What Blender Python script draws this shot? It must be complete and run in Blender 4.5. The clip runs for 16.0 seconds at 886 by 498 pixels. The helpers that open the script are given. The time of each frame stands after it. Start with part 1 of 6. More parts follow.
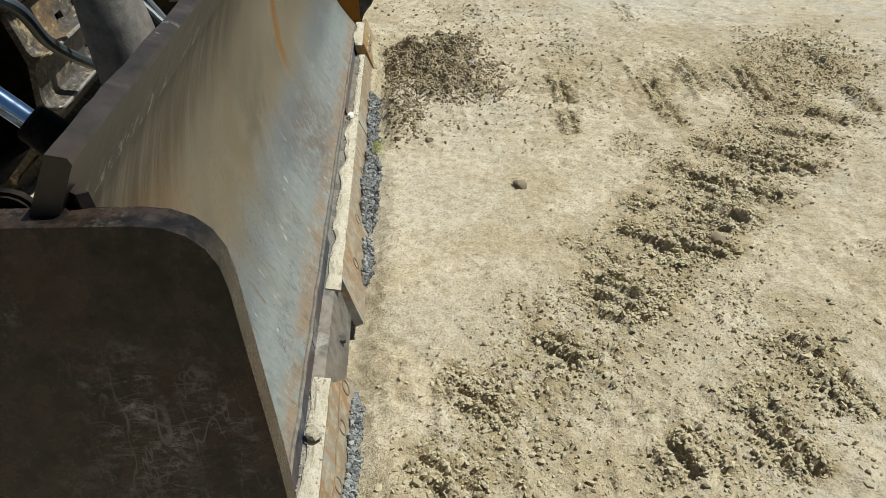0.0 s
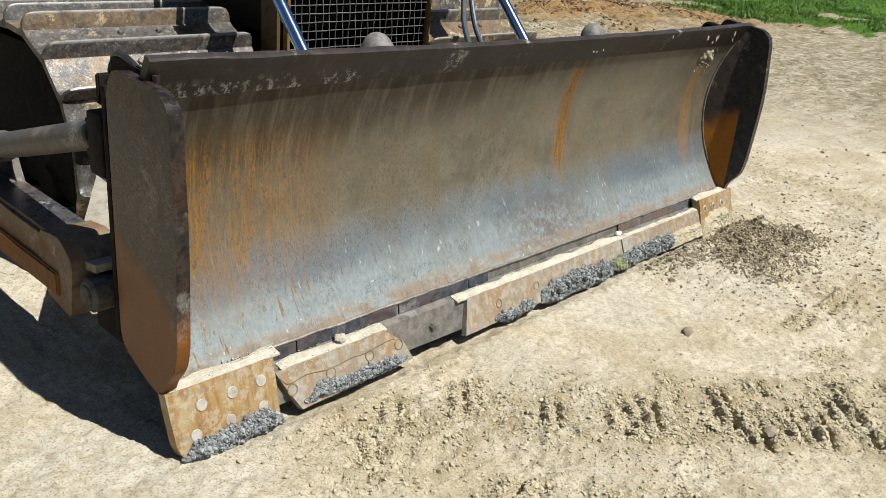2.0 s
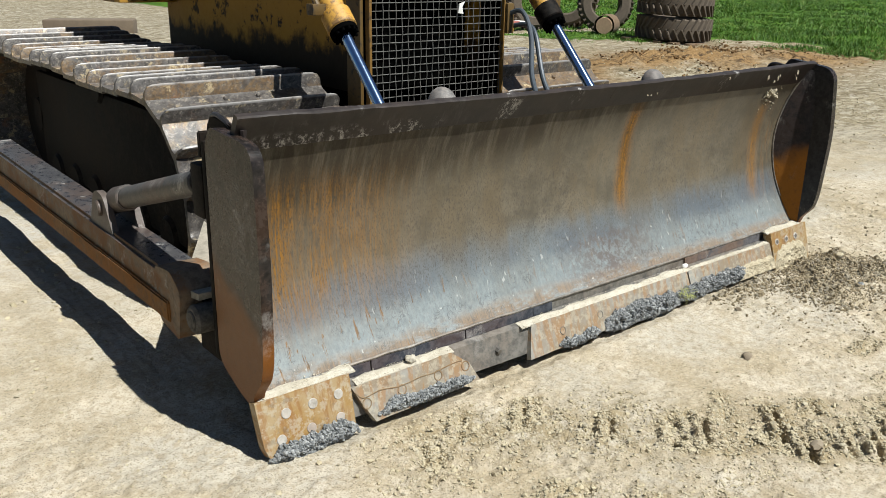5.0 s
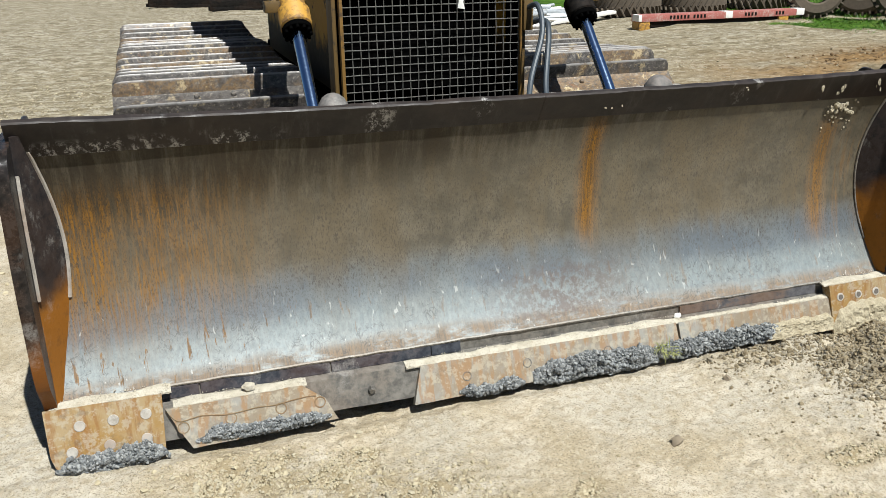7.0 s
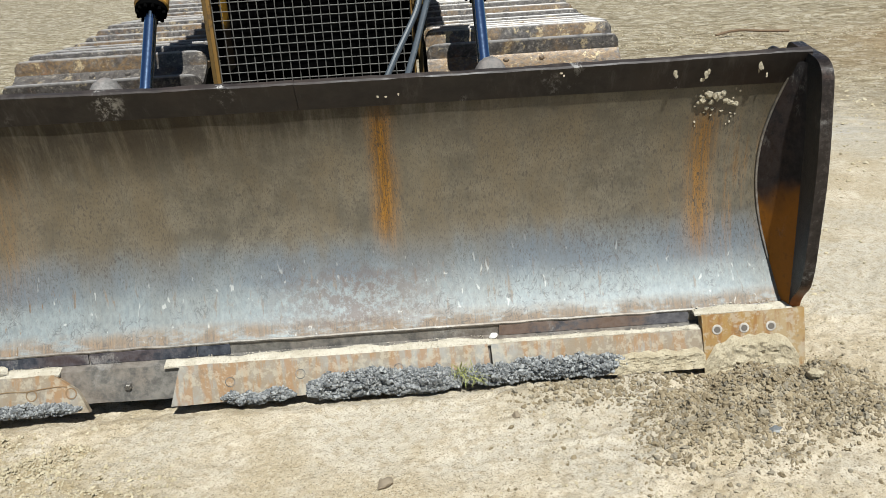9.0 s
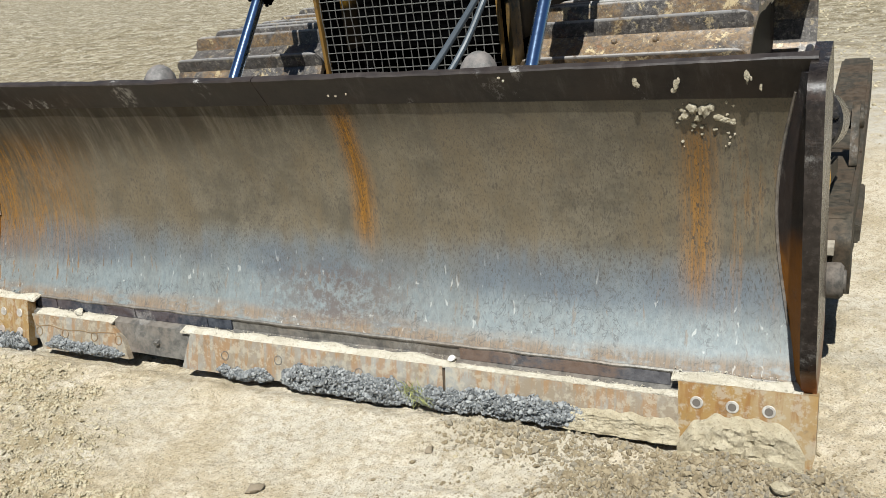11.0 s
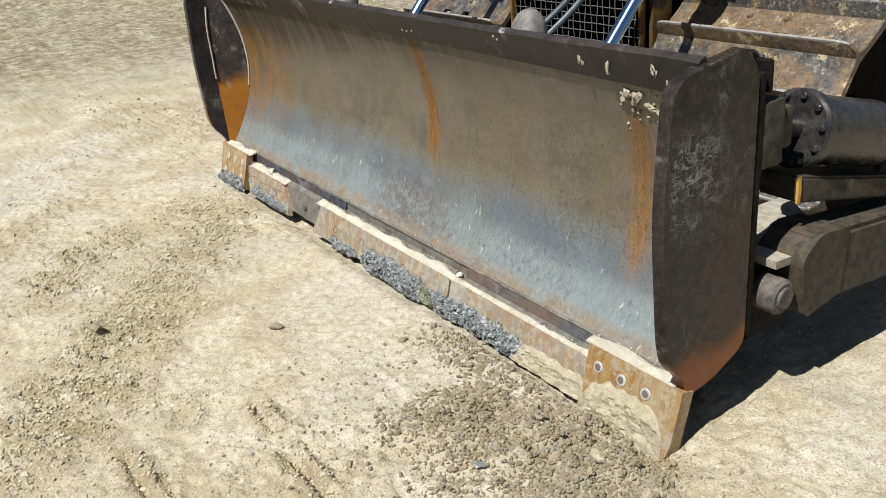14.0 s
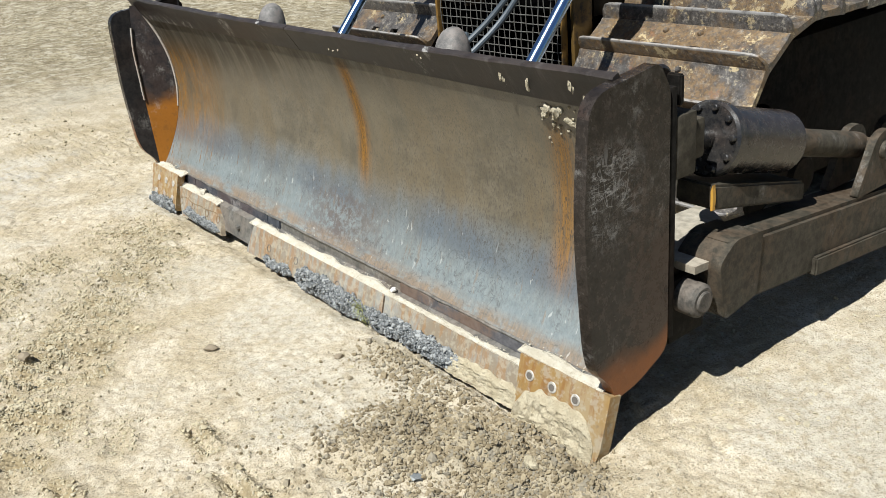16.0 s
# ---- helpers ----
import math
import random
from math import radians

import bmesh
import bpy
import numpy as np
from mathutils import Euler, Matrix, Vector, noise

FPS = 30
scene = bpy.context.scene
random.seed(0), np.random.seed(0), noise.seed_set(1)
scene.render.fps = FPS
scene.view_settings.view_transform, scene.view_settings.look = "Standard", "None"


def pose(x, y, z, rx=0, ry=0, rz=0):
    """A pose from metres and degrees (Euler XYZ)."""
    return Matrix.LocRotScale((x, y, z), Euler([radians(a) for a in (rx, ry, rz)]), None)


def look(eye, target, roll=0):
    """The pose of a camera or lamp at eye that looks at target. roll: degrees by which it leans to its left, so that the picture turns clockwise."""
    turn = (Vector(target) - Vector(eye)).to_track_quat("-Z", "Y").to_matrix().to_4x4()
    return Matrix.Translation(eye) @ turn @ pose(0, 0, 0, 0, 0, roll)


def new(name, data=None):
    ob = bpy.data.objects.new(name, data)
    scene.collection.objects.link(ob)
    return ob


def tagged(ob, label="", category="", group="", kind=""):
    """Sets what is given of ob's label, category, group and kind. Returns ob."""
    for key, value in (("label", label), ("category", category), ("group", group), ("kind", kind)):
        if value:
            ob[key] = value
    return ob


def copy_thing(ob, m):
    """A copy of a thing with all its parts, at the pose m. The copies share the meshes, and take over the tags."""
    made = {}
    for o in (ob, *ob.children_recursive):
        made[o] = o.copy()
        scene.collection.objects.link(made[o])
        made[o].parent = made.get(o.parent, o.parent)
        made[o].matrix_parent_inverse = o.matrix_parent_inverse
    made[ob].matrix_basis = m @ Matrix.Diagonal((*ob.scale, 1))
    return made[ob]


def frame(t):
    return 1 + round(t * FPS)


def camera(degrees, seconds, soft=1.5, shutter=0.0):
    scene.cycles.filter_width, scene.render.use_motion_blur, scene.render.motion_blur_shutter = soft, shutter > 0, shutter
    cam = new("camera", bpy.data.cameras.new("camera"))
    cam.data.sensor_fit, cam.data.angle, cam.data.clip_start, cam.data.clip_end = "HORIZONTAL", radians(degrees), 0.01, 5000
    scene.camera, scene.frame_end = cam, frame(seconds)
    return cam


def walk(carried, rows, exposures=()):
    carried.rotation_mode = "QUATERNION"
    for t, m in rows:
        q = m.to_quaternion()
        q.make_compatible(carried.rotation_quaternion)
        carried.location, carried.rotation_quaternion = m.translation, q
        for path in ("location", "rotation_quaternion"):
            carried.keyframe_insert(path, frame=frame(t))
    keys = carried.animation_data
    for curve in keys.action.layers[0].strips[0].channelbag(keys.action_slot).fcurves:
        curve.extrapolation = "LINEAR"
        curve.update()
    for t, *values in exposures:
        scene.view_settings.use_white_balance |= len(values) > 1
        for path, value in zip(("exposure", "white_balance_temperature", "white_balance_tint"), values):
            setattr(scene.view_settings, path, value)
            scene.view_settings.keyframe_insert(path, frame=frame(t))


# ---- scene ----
cam = camera(54.7, 16.0, soft=0.7)
PATH = [
    (0, (-2.479, -0.294, 1.474), (-0.786, -0.298, 0.41), -4.2),
    (0.5, (-2.537, -0.723, 1.494), (-0.88, -0.318, 0.45), -2.7),
    (1, (-2.481, -1.099, 1.52), (-0.92, -0.3, 0.557), -0.2),
    (1.5, (-2.559, -1.583, 1.539), (-1.082, -0.503, 0.73), 3.8),
    (2, (-2.812, -1.944, 1.557), (-1.427, -0.709, 0.811), 5.1),
    (2.5, (-3.052, -2.228, 1.602), (-1.676, -0.975, 0.872), 5.6),
    (3, (-3.036, -2.294, 1.6), (-1.686, -0.984, 0.918), 4.6),
    (3.5, (-3.011, -2.28, 1.595), (-1.659, -0.958, 0.946), 4.5),
    (4, (-3.014, -2.264, 1.598), (-1.652, -0.943, 0.965), 4.3),
    (4.5, (-3.017, -2.273, 1.6), (-1.676, -0.927, 0.975), 3.4),
    (4.7, (-2.998, -2.29, 1.599), (-1.699, -0.906, 0.968), 2.4),
    (6.8, (-1.454, -2.7, 1.589), (-0.813, -0.922, 0.936), -1.3),
    (7, (-1.296, -2.752, 1.613), (-0.699, -0.964, 0.946), -0.9),
    (7.5, (-0.844, -2.744, 1.59), (-0.386, -0.923, 0.9), -0.8),
    (8, (-0.433, -2.719, 1.619), (-0.113, -0.876, 0.911), -1.6),
    (8.5, (0.017, -2.802, 1.601), (0.208, -0.943, 0.89), -2.4),
    (9, (0.425, -2.737, 1.568), (0.466, -0.871, 0.848), -3.6),
    (9.2, (0.598, -2.652, 1.577), (0.564, -0.793, 0.839), -4.3),
    (11.3, (2.124, -2.091, 1.549), (1.1, -0.546, 0.798), -7.7),
    (11.5, (2.294, -2.045, 1.553), (1.198, -0.554, 0.794), -7.1),
    (12, (2.556, -1.855, 1.559), (1.303, -0.5, 0.788), -5.9),
    (12.5, (2.689, -1.631, 1.586), (1.307, -0.414, 0.805), -6.2),
    (13, (2.906, -1.559, 1.559), (1.418, -0.491, 0.755), -5.9),
    (13.5, (3.067, -1.55, 1.556), (1.519, -0.581, 0.741), -6.1),
    (14, (3.111, -1.57, 1.578), (1.559, -0.608, 0.763), -5.6),
    (14.5, (3.128, -1.567, 1.579), (1.601, -0.573, 0.755), -4.9),
    (15, (3.148, -1.564, 1.596), (1.643, -0.522, 0.792), -5.3),
    (15.5, (3.156, -1.562, 1.597), (1.664, -0.494, 0.802), -5.7),
    (16, (3.161, -1.561, 1.598), (1.68, -0.48, 0.798), -5.7),
]
walk(cam, [(t, look(eye, target, roll)) for t, eye, target, roll in PATH], [(0, 0.12, 6650, 3), (0.5, 0.27, 6600, 5), (1, 0.36, 6550, 7), (2, 0.46, 6450, 7), (3.5, 0.45, 6400, 7), (8, 0.38, 6350, 7), (12.5, 0.46, 6350, 7), (14.5, 0.46, 6350, 7), (16, 0.55, 6300, 7)])

# ---- world, sun, exposure ----
SUN_TO = Vector((0.15, -0.62, 1.0)).normalized()
world = bpy.data.worlds.new("world")
scene.world = world
world.use_nodes = True
sky = world.node_tree.nodes.new("ShaderNodeTexSky")
sky.sky_type = "NISHITA"
sky.sun_disc = False
sky.sun_elevation = math.asin(SUN_TO.z)
sky.sun_rotation = math.atan2(SUN_TO.x, SUN_TO.y)
world.node_tree.links.new(sky.outputs[0], world.node_tree.nodes["Background"].inputs[0])
world.node_tree.nodes["Background"].inputs[1].default_value = 0.042
sky.air_density, sky.dust_density, sky.ozone_density = 1.0, 0.4, 2.5
sun = new("sun", bpy.data.lights.new("sun", "SUN"))
sun.data.energy, sun.data.angle, sun.data.color = 6.0, radians(0.53), (1.0, 0.99, 0.96)
sun.matrix_world = look(SUN_TO * 30, (0, 0, 0))


# ---- materials ----
class Mat:
    """A small builder of node materials."""

    def __init__(self, name):
        self.m = bpy.data.materials.new(name)
        self.m.use_nodes = True
        self.t = self.m.node_tree
        self.b = self.t.nodes["Principled BSDF"]

    def put(self, socket, value):
        if isinstance(value, bpy.types.NodeSocket):
            self.t.links.new(value, socket)
        elif isinstance(value, (tuple, list)) and len(value) == 3 and socket.type == "RGBA":
            socket.default_value = (*value, 1)
        else:
            socket.default_value = value

    def coord(self, scale=(1, 1, 1), kind="Object", shift=(0, 0, 0)):
        c = self.t.nodes.new("ShaderNodeTexCoord")
        mp = self.t.nodes.new("ShaderNodeMapping")
        mp.inputs["Scale"].default_value = scale
        mp.inputs["Location"].default_value = shift
        self.t.links.new(c.outputs[kind], mp.inputs["Vector"])
        return mp.outputs[0]

    def noise(self, vec, scale, detail=5.0, rough=0.6, dist=0.0):
        n = self.t.nodes.new("ShaderNodeTexNoise")
        self.put(n.inputs["Vector"], vec)
        for k, v in (("Scale", scale), ("Detail", detail), ("Roughness", rough), ("Distortion", dist)):
            n.inputs[k].default_value = v
        return n.outputs["Fac"]

    def cells(self, vec, scale, feature="F1", out="Distance"):
        n = self.t.nodes.new("ShaderNodeTexVoronoi")
        n.feature = feature
        self.put(n.inputs["Vector"], vec)
        n.inputs["Scale"].default_value = scale
        return n.outputs[out]

    def span(self, v, a, b, lo=0.0, hi=1.0):
        n = self.t.nodes.new("ShaderNodeMapRange")
        n.interpolation_type = "SMOOTHSTEP"
        self.put(n.inputs[0], v)
        for i, k in enumerate((a, b, lo, hi)):
            n.inputs[1 + i].default_value = k
        return n.outputs[0]

    def calc(self, op, a, b=0.0):
        n = self.t.nodes.new("ShaderNodeMath")
        n.operation = op
        n.use_clamp = op in ("ADD", "SUBTRACT")
        self.put(n.inputs[0], a)
        self.put(n.inputs[1], b)
        return n.outputs[0]

    def total(self, a, b, k=1.0):
        """a plus k times b, not clamped."""
        n = self.t.nodes.new("ShaderNodeMath")
        n.operation = "MULTIPLY_ADD"
        self.put(n.inputs[0], b)
        n.inputs[1].default_value = k
        self.put(n.inputs[2], a)
        return n.outputs[0]

    def axis(self, vec, which):
        n = self.t.nodes.new("ShaderNodeSeparateXYZ")
        self.put(n.inputs[0], vec)
        return n.outputs[which]

    def mix(self, f, a, b):
        n = self.t.nodes.new("ShaderNodeMix")
        n.data_type = "RGBA"
        self.put(n.inputs["Factor"], f)
        self.put(n.inputs[6], a)
        self.put(n.inputs[7], b)
        return n.outputs[2]

    def attr(self, name):
        n = self.t.nodes.new("ShaderNodeAttribute")
        n.attribute_name = name
        return n.outputs["Fac"]

    def random(self):
        return self.t.nodes.new("ShaderNodeObjectInfo").outputs["Random"]

    def island(self):
        return self.t.nodes.new("ShaderNodeNewGeometry").outputs["Random Per Island"]

    def bump(self, height, strength=0.5, dist=0.01):
        n = self.t.nodes.new("ShaderNodeBump")
        n.inputs["Strength"].default_value = strength
        n.inputs["Distance"].default_value = dist
        self.put(n.inputs["Height"], height)
        return n.outputs[0]

    def done(self, color, rough=0.6, metal=0.0, normal=None, spec=0.5):
        self.put(self.b.inputs["Base Color"], color)
        self.put(self.b.inputs["Roughness"], rough)
        self.put(self.b.inputs["Metallic"], metal)
        self.put(self.b.inputs["Specular IOR Level"], spec)
        if normal is not None:
            self.put(self.b.inputs["Normal"], normal)
        return self.m


def moldboard_steel():
    g = Mat("moldboard_steel")
    c = g.coord()
    z, x = g.axis(c, 2), g.axis(c, 0)
    wav = g.noise(c, 1.6, 4)

    def plus(a, k, d):
        n = g.t.nodes.new("ShaderNodeMath")
        n.operation = "MULTIPLY_ADD"
        g.put(n.inputs[0], a)
        n.inputs[1].default_value = k
        g.put(n.inputs[2], d)
        return n.outputs[0]

    zz = plus(plus(wav, 0.06, z), 1.0, 0.05)
    polish = g.span(zz, 0.64, 0.42)
    fine = g.noise(g.coord((70, 70, 7)), 1.0, 6, 0.7)
    mott = g.noise(c, 9, 6, 0.7)
    oxide = g.mix(g.span(mott, 0.3, 0.7), (0.062, 0.052, 0.034), (0.118, 0.099, 0.067))
    # steel worn bright; its bluish cast is sky reflection put into the colour
    bright = g.mix(g.span(fine, 0.3, 0.7), (0.152, 0.178, 0.182), (0.220, 0.243, 0.238))
    col = g.mix(polish, oxide, bright)
    # a reflected band of darker sky, painted as blue-grey across the sheet
    sky_band = g.calc("MULTIPLY", g.span(zz, 0.39, 0.47), g.span(zz, 0.63, 0.51))
    col = g.mix(g.calc("MULTIPLY", sky_band, g.span(g.noise(c, 2.4, 4), 0.34, 0.62, 0.30, 0.75)), col, (0.078, 0.096, 0.118))
    col = g.mix(g.calc("MULTIPLY", g.calc("MULTIPLY", g.span(g.noise(c, 26, 7, 0.75), 0.50, 0.62), g.span(polish, 0, 1, 0.4, 0.10)), 1.0), col, (0.050, 0.042, 0.032))
    haze = g.calc("MULTIPLY", g.span(g.noise(g.coord((5, 1, 1.6)), 1.0, 6, 0.7), 0.42, 0.62), g.span(polish, 0, 1, 0.75, 0.25))
    col = g.mix(g.calc("MULTIPLY", haze, 0.8), col, (0.104, 0.076, 0.040))
    # darker towards the top, reaching lower at the -x end, in vertical streaks
    corner = g.total(zz, x, -0.10)
    scale = g.calc("MULTIPLY", g.span(corner, 0.82, 1.10), g.span(g.noise(g.coord((16, 1, 2.0)), 1.0, 7, 0.75, 0.3), 0.26, 0.60, 0.35, 1.0))
    col = g.mix(g.calc("MULTIPLY", scale, 0.7), col, (0.026, 0.021, 0.017))
    streak = g.noise(g.coord((26, 1, 2.0)), 1.0, 9, 0.78, 0.08)
    thin = g.noise(g.coord((150, 1, 7.0)), 1.0, 7, 0.78, 0.1)

    def column(at, half, z0, z1, z2, z3, bend=0.10):
        n = g.t.nodes.new("ShaderNodeMath")
        n.operation = "SUBTRACT"
        g.put(n.inputs[0], x)
        n.inputs[1].default_value = at
        w = plus(wav, bend, n.outputs[0])
        m = g.t.nodes.new("ShaderNodeMath")
        m.operation = "ABSOLUTE"
        g.put(m.inputs[0], w)
        inx = g.span(m.outputs[0], half, 0.0)
        inz = g.calc("MULTIPLY", g.span(z, z0, z1), g.span(z, z3, z2))
        return g.calc("MULTIPLY", inx, inz)

    runs = g.calc("MULTIPLY", column(0.330, 0.075, 0.40, 0.60, 0.92, 1.03, 0.07), g.span(thin, 0.15, 0.50, 0.35, 1.0))
    runs = g.calc("MAXIMUM", runs, g.calc("MULTIPLY", column(1.455, 0.085, 0.30, 0.46, 0.84, 0.95, 0.05), g.span(thin, 0.30, 0.60, 0.45, 0.85)))
    wide = g.calc("MULTIPLY", column(-1.48, 0.74, 0.24, 0.52, 0.76, 0.95), g.span(streak, 0.32, 0.52))
    wide = g.calc("MULTIPLY", wide, g.span(g.noise(g.coord((3.5, 1, 2.5), shift=(2, 0, 5)), 1.0, 6, 0.75), 0.30, 0.50, 0.45, 1.0))
    runs = g.calc("MAXIMUM", runs, g.calc("MULTIPLY", wide, g.span(thin, 0.36, 0.58, 0.25, 1.0)))
    far = g.calc("MULTIPLY", column(1.60, 0.30, 0.25, 0.45, 0.72, 0.95), g.span(streak, 0.46, 0.64))
    runs = g.calc("MAXIMUM", runs, g.calc("MULTIPLY", far, 0.6))
    edge = g.calc("MULTIPLY", g.span(zz, 0.345, 0.295), g.span(g.noise(g.coord((5, 1, 14)), 1.0, 7, 0.75), 0.36, 0.54))
    runs = g.calc("MAXIMUM", runs, g.calc("MULTIPLY", edge, 0.6))
    drip = g.calc("MULTIPLY", g.span(g.noise(g.coord((48, 1, 9), shift=(4, 0, 2)), 1.0, 5, 0.7, 0.3), 0.58, 0.64), g.span(z, 0.46, 0.34))
    drip = g.calc("MULTIPLY", drip, g.span(x, -0.4, -1.2, 0.45, 1.0))
    runs = g.calc("MAXIMUM", runs, g.calc("MULTIPLY", drip, 0.8))
    rust = g.mix(g.span(thin, 0.35, 0.65), (0.085, 0.040, 0.008), (0.235, 0.108, 0.014))
    col = g.mix(g.calc("MULTIPLY", runs, 0.95), col, rust)
    grain = g.calc("MULTIPLY", g.span(g.noise(g.coord((230, 230, 90), shift=(1, 5, 2)), 1.0, 3, 0.6), 0.53, 0.62), g.span(zz, 0.36, 0.60, 0.15, 0.55))
    col = g.mix(grain, col, (0.036, 0.028, 0.019))
    pits = g.span(g.noise(g.coord((150, 150, 44)), 1.0, 3, 0.6), 0.585, 0.64)
    pits = g.calc("MULTIPLY", pits, g.calc("MULTIPLY", g.span(g.noise(c, 3.0, 4), 0.36, 0.52), g.span(zz, 0.40, 0.56, 0.25, 1.0)))
    col = g.mix(g.calc("MULTIPLY", pits, 0.85), col, (0.045, 0.036, 0.026))
    scr = g.span(g.noise(g.coord((55, 55, 8), shift=(3, 1, 7)), 1.0, 2, 0.4, 0.6), 0.69, 0.75)
    col = g.mix(g.calc("MULTIPLY", g.calc("MULTIPLY", scr, g.span(zz, 0.60, 0.42)), 0.5), col, (0.52, 0.51, 0.47))
    wn = g.t.nodes.new("ShaderNodeMath")
    wn.operation = "ABSOLUTE"
    g.put(wn.inputs[0], g.total(-0.5, g.noise(g.coord((24, 24, 17), shift=(2, 8, 1)), 1.0, 3, 0.6, 0.8)))
    crackle = g.calc("MULTIPLY", g.span(wn.outputs[0], 0.022, 0.008), g.calc("MULTIPLY", g.span(g.noise(c, 4.5, 4, 0.7), 0.46, 0.56), g.span(z, 0.52, 0.36)))
    col = g.mix(g.calc("MULTIPLY", crackle, 0.55), col, (0.055, 0.050, 0.048))
    patch = g.calc("MULTIPLY", column(0.22, 0.50, 0.2, 0.24, 0.34, 0.46), g.span(g.noise(c, 30, 8, 0.85), 0.44, 0.54))
    col = g.mix(g.calc("MULTIPLY", patch, 0.8), col, (0.090, 0.062, 0.050))
    metal = g.calc("MULTIPLY", g.calc("SUBTRACT", 1.0, runs), g.span(polish, 0.0, 1.0, 0.0, 0.28))
    rough = g.calc("ADD", g.span(polish, 0, 1, 0.37, 0.46), g.calc("MULTIPLY", g.calc("ADD", runs, g.calc("MULTIPLY", mott, 0.25)), 0.35))
    h = g.calc("SUBTRACT", g.calc("MULTIPLY", fine, 0.6), g.calc("MULTIPLY", pits, 0.5))
    return g.done(col, rough, metal, g.bump(h, 0.22, 0.002), g.span(g.calc("MAXIMUM", g.calc("MULTIPLY", runs, 0.8), scale), 0.0, 1.0, 1.0, 0.12))


def dark_steel(name, base=(0.055, 0.047, 0.042), light=(0.12, 0.105, 0.095), rust=0.35, scuff=0.5, metal=0.5, rough=0.42, rustcol=(0.25, 0.10, 0.03), rust_low=None, spec=0.12, scratch=0.0, tilt=0.0):
    g = Mat(name)
    c = g.coord()
    big, mid = g.noise(c, 3.0, 4), g.noise(c, 30, 9, 0.72)
    fine = g.noise(c, 210, 4, 0.7)
    col = g.mix(g.span(mid, 0.32, 0.68), base, light)
    ru = g.calc("MULTIPLY", g.span(g.calc("ADD", g.calc("MULTIPLY", big, 0.6), g.calc("MULTIPLY", mid, 0.4)), 0.47, 0.57), rust)
    if rust_low:
        up = g.total(g.axis(c, 2), g.axis(c, 1), -tilt)
        zz = g.total(up, big, 0.3)
        ru = g.calc("MAXIMUM", ru, g.calc("MULTIPLY", g.span(zz, rust_low + 0.24, rust_low + 0.12), g.span(mid, 0.30, 0.50, 0.6, 1.0)))
    col = g.mix(ru, col, g.mix(mid, rustcol, tuple(v * 0.45 for v in rustcol)))
    sc = g.span(g.noise(g.coord((10, 10, 8)), 1.0, 10, 0.85, 0.2), 0.52, 0.66)
    sc = g.calc("MULTIPLY", g.calc("MULTIPLY", sc, g.span(g.noise(c, 3.6, 3), 0.48, 0.62)), scuff)
    col = g.mix(sc, col, (0.42, 0.40, 0.37))
    if scratch:
        def hair(scale, shift, wide):
            n = g.t.nodes.new("ShaderNodeMath")
            n.operation = "ABSOLUTE"
            g.put(n.inputs[0], g.total(-0.5, g.noise(g.coord(scale, shift=shift), 1.0, 2, 0.5, 0.9)))
            return g.span(n.outputs[0], wide, wide * 0.3)

        ln = g.calc("MULTIPLY", g.calc("MAXIMUM", hair((9, 26, 6), (1, 2, 3), 0.018), hair((9, 9, 30), (6, 2, 1), 0.016)), 0.45)
        ln = g.calc("MAXIMUM", ln, g.span(g.noise(g.coord((40, 26, 48)), 1.0, 8, 0.85, 0.4), 0.49, 0.66))
        spot = g.calc("MULTIPLY", g.span(g.axis(c, 2), 0.60, 0.80), g.span(g.axis(c, 2), 0.98, 0.84))
        spot = g.calc("MULTIPLY", spot, g.calc("MULTIPLY", g.span(g.axis(c, 1), 0.17, 0.05), g.span(g.axis(c, 1), -0.085, -0.045)))
        ln = g.calc("MULTIPLY", g.calc("MULTIPLY", ln, spot), g.span(g.noise(g.coord(shift=(9, 4, 2)), 7.0, 5, 0.7), 0.38, 0.54))
        col = g.mix(g.calc("MULTIPLY", ln, scratch), col, (0.40, 0.385, 0.37))
    ro = g.calc("ADD", rough, g.calc("MULTIPLY", g.calc("ADD", ru, mid), 0.22))
    return g.done(col, ro, g.calc("MULTIPLY", g.calc("SUBTRACT", 1.0, ru), metal), g.bump(g.calc("ADD", mid, g.calc("MULTIPLY", fine, 0.4)), 0.35, 0.003), spec)


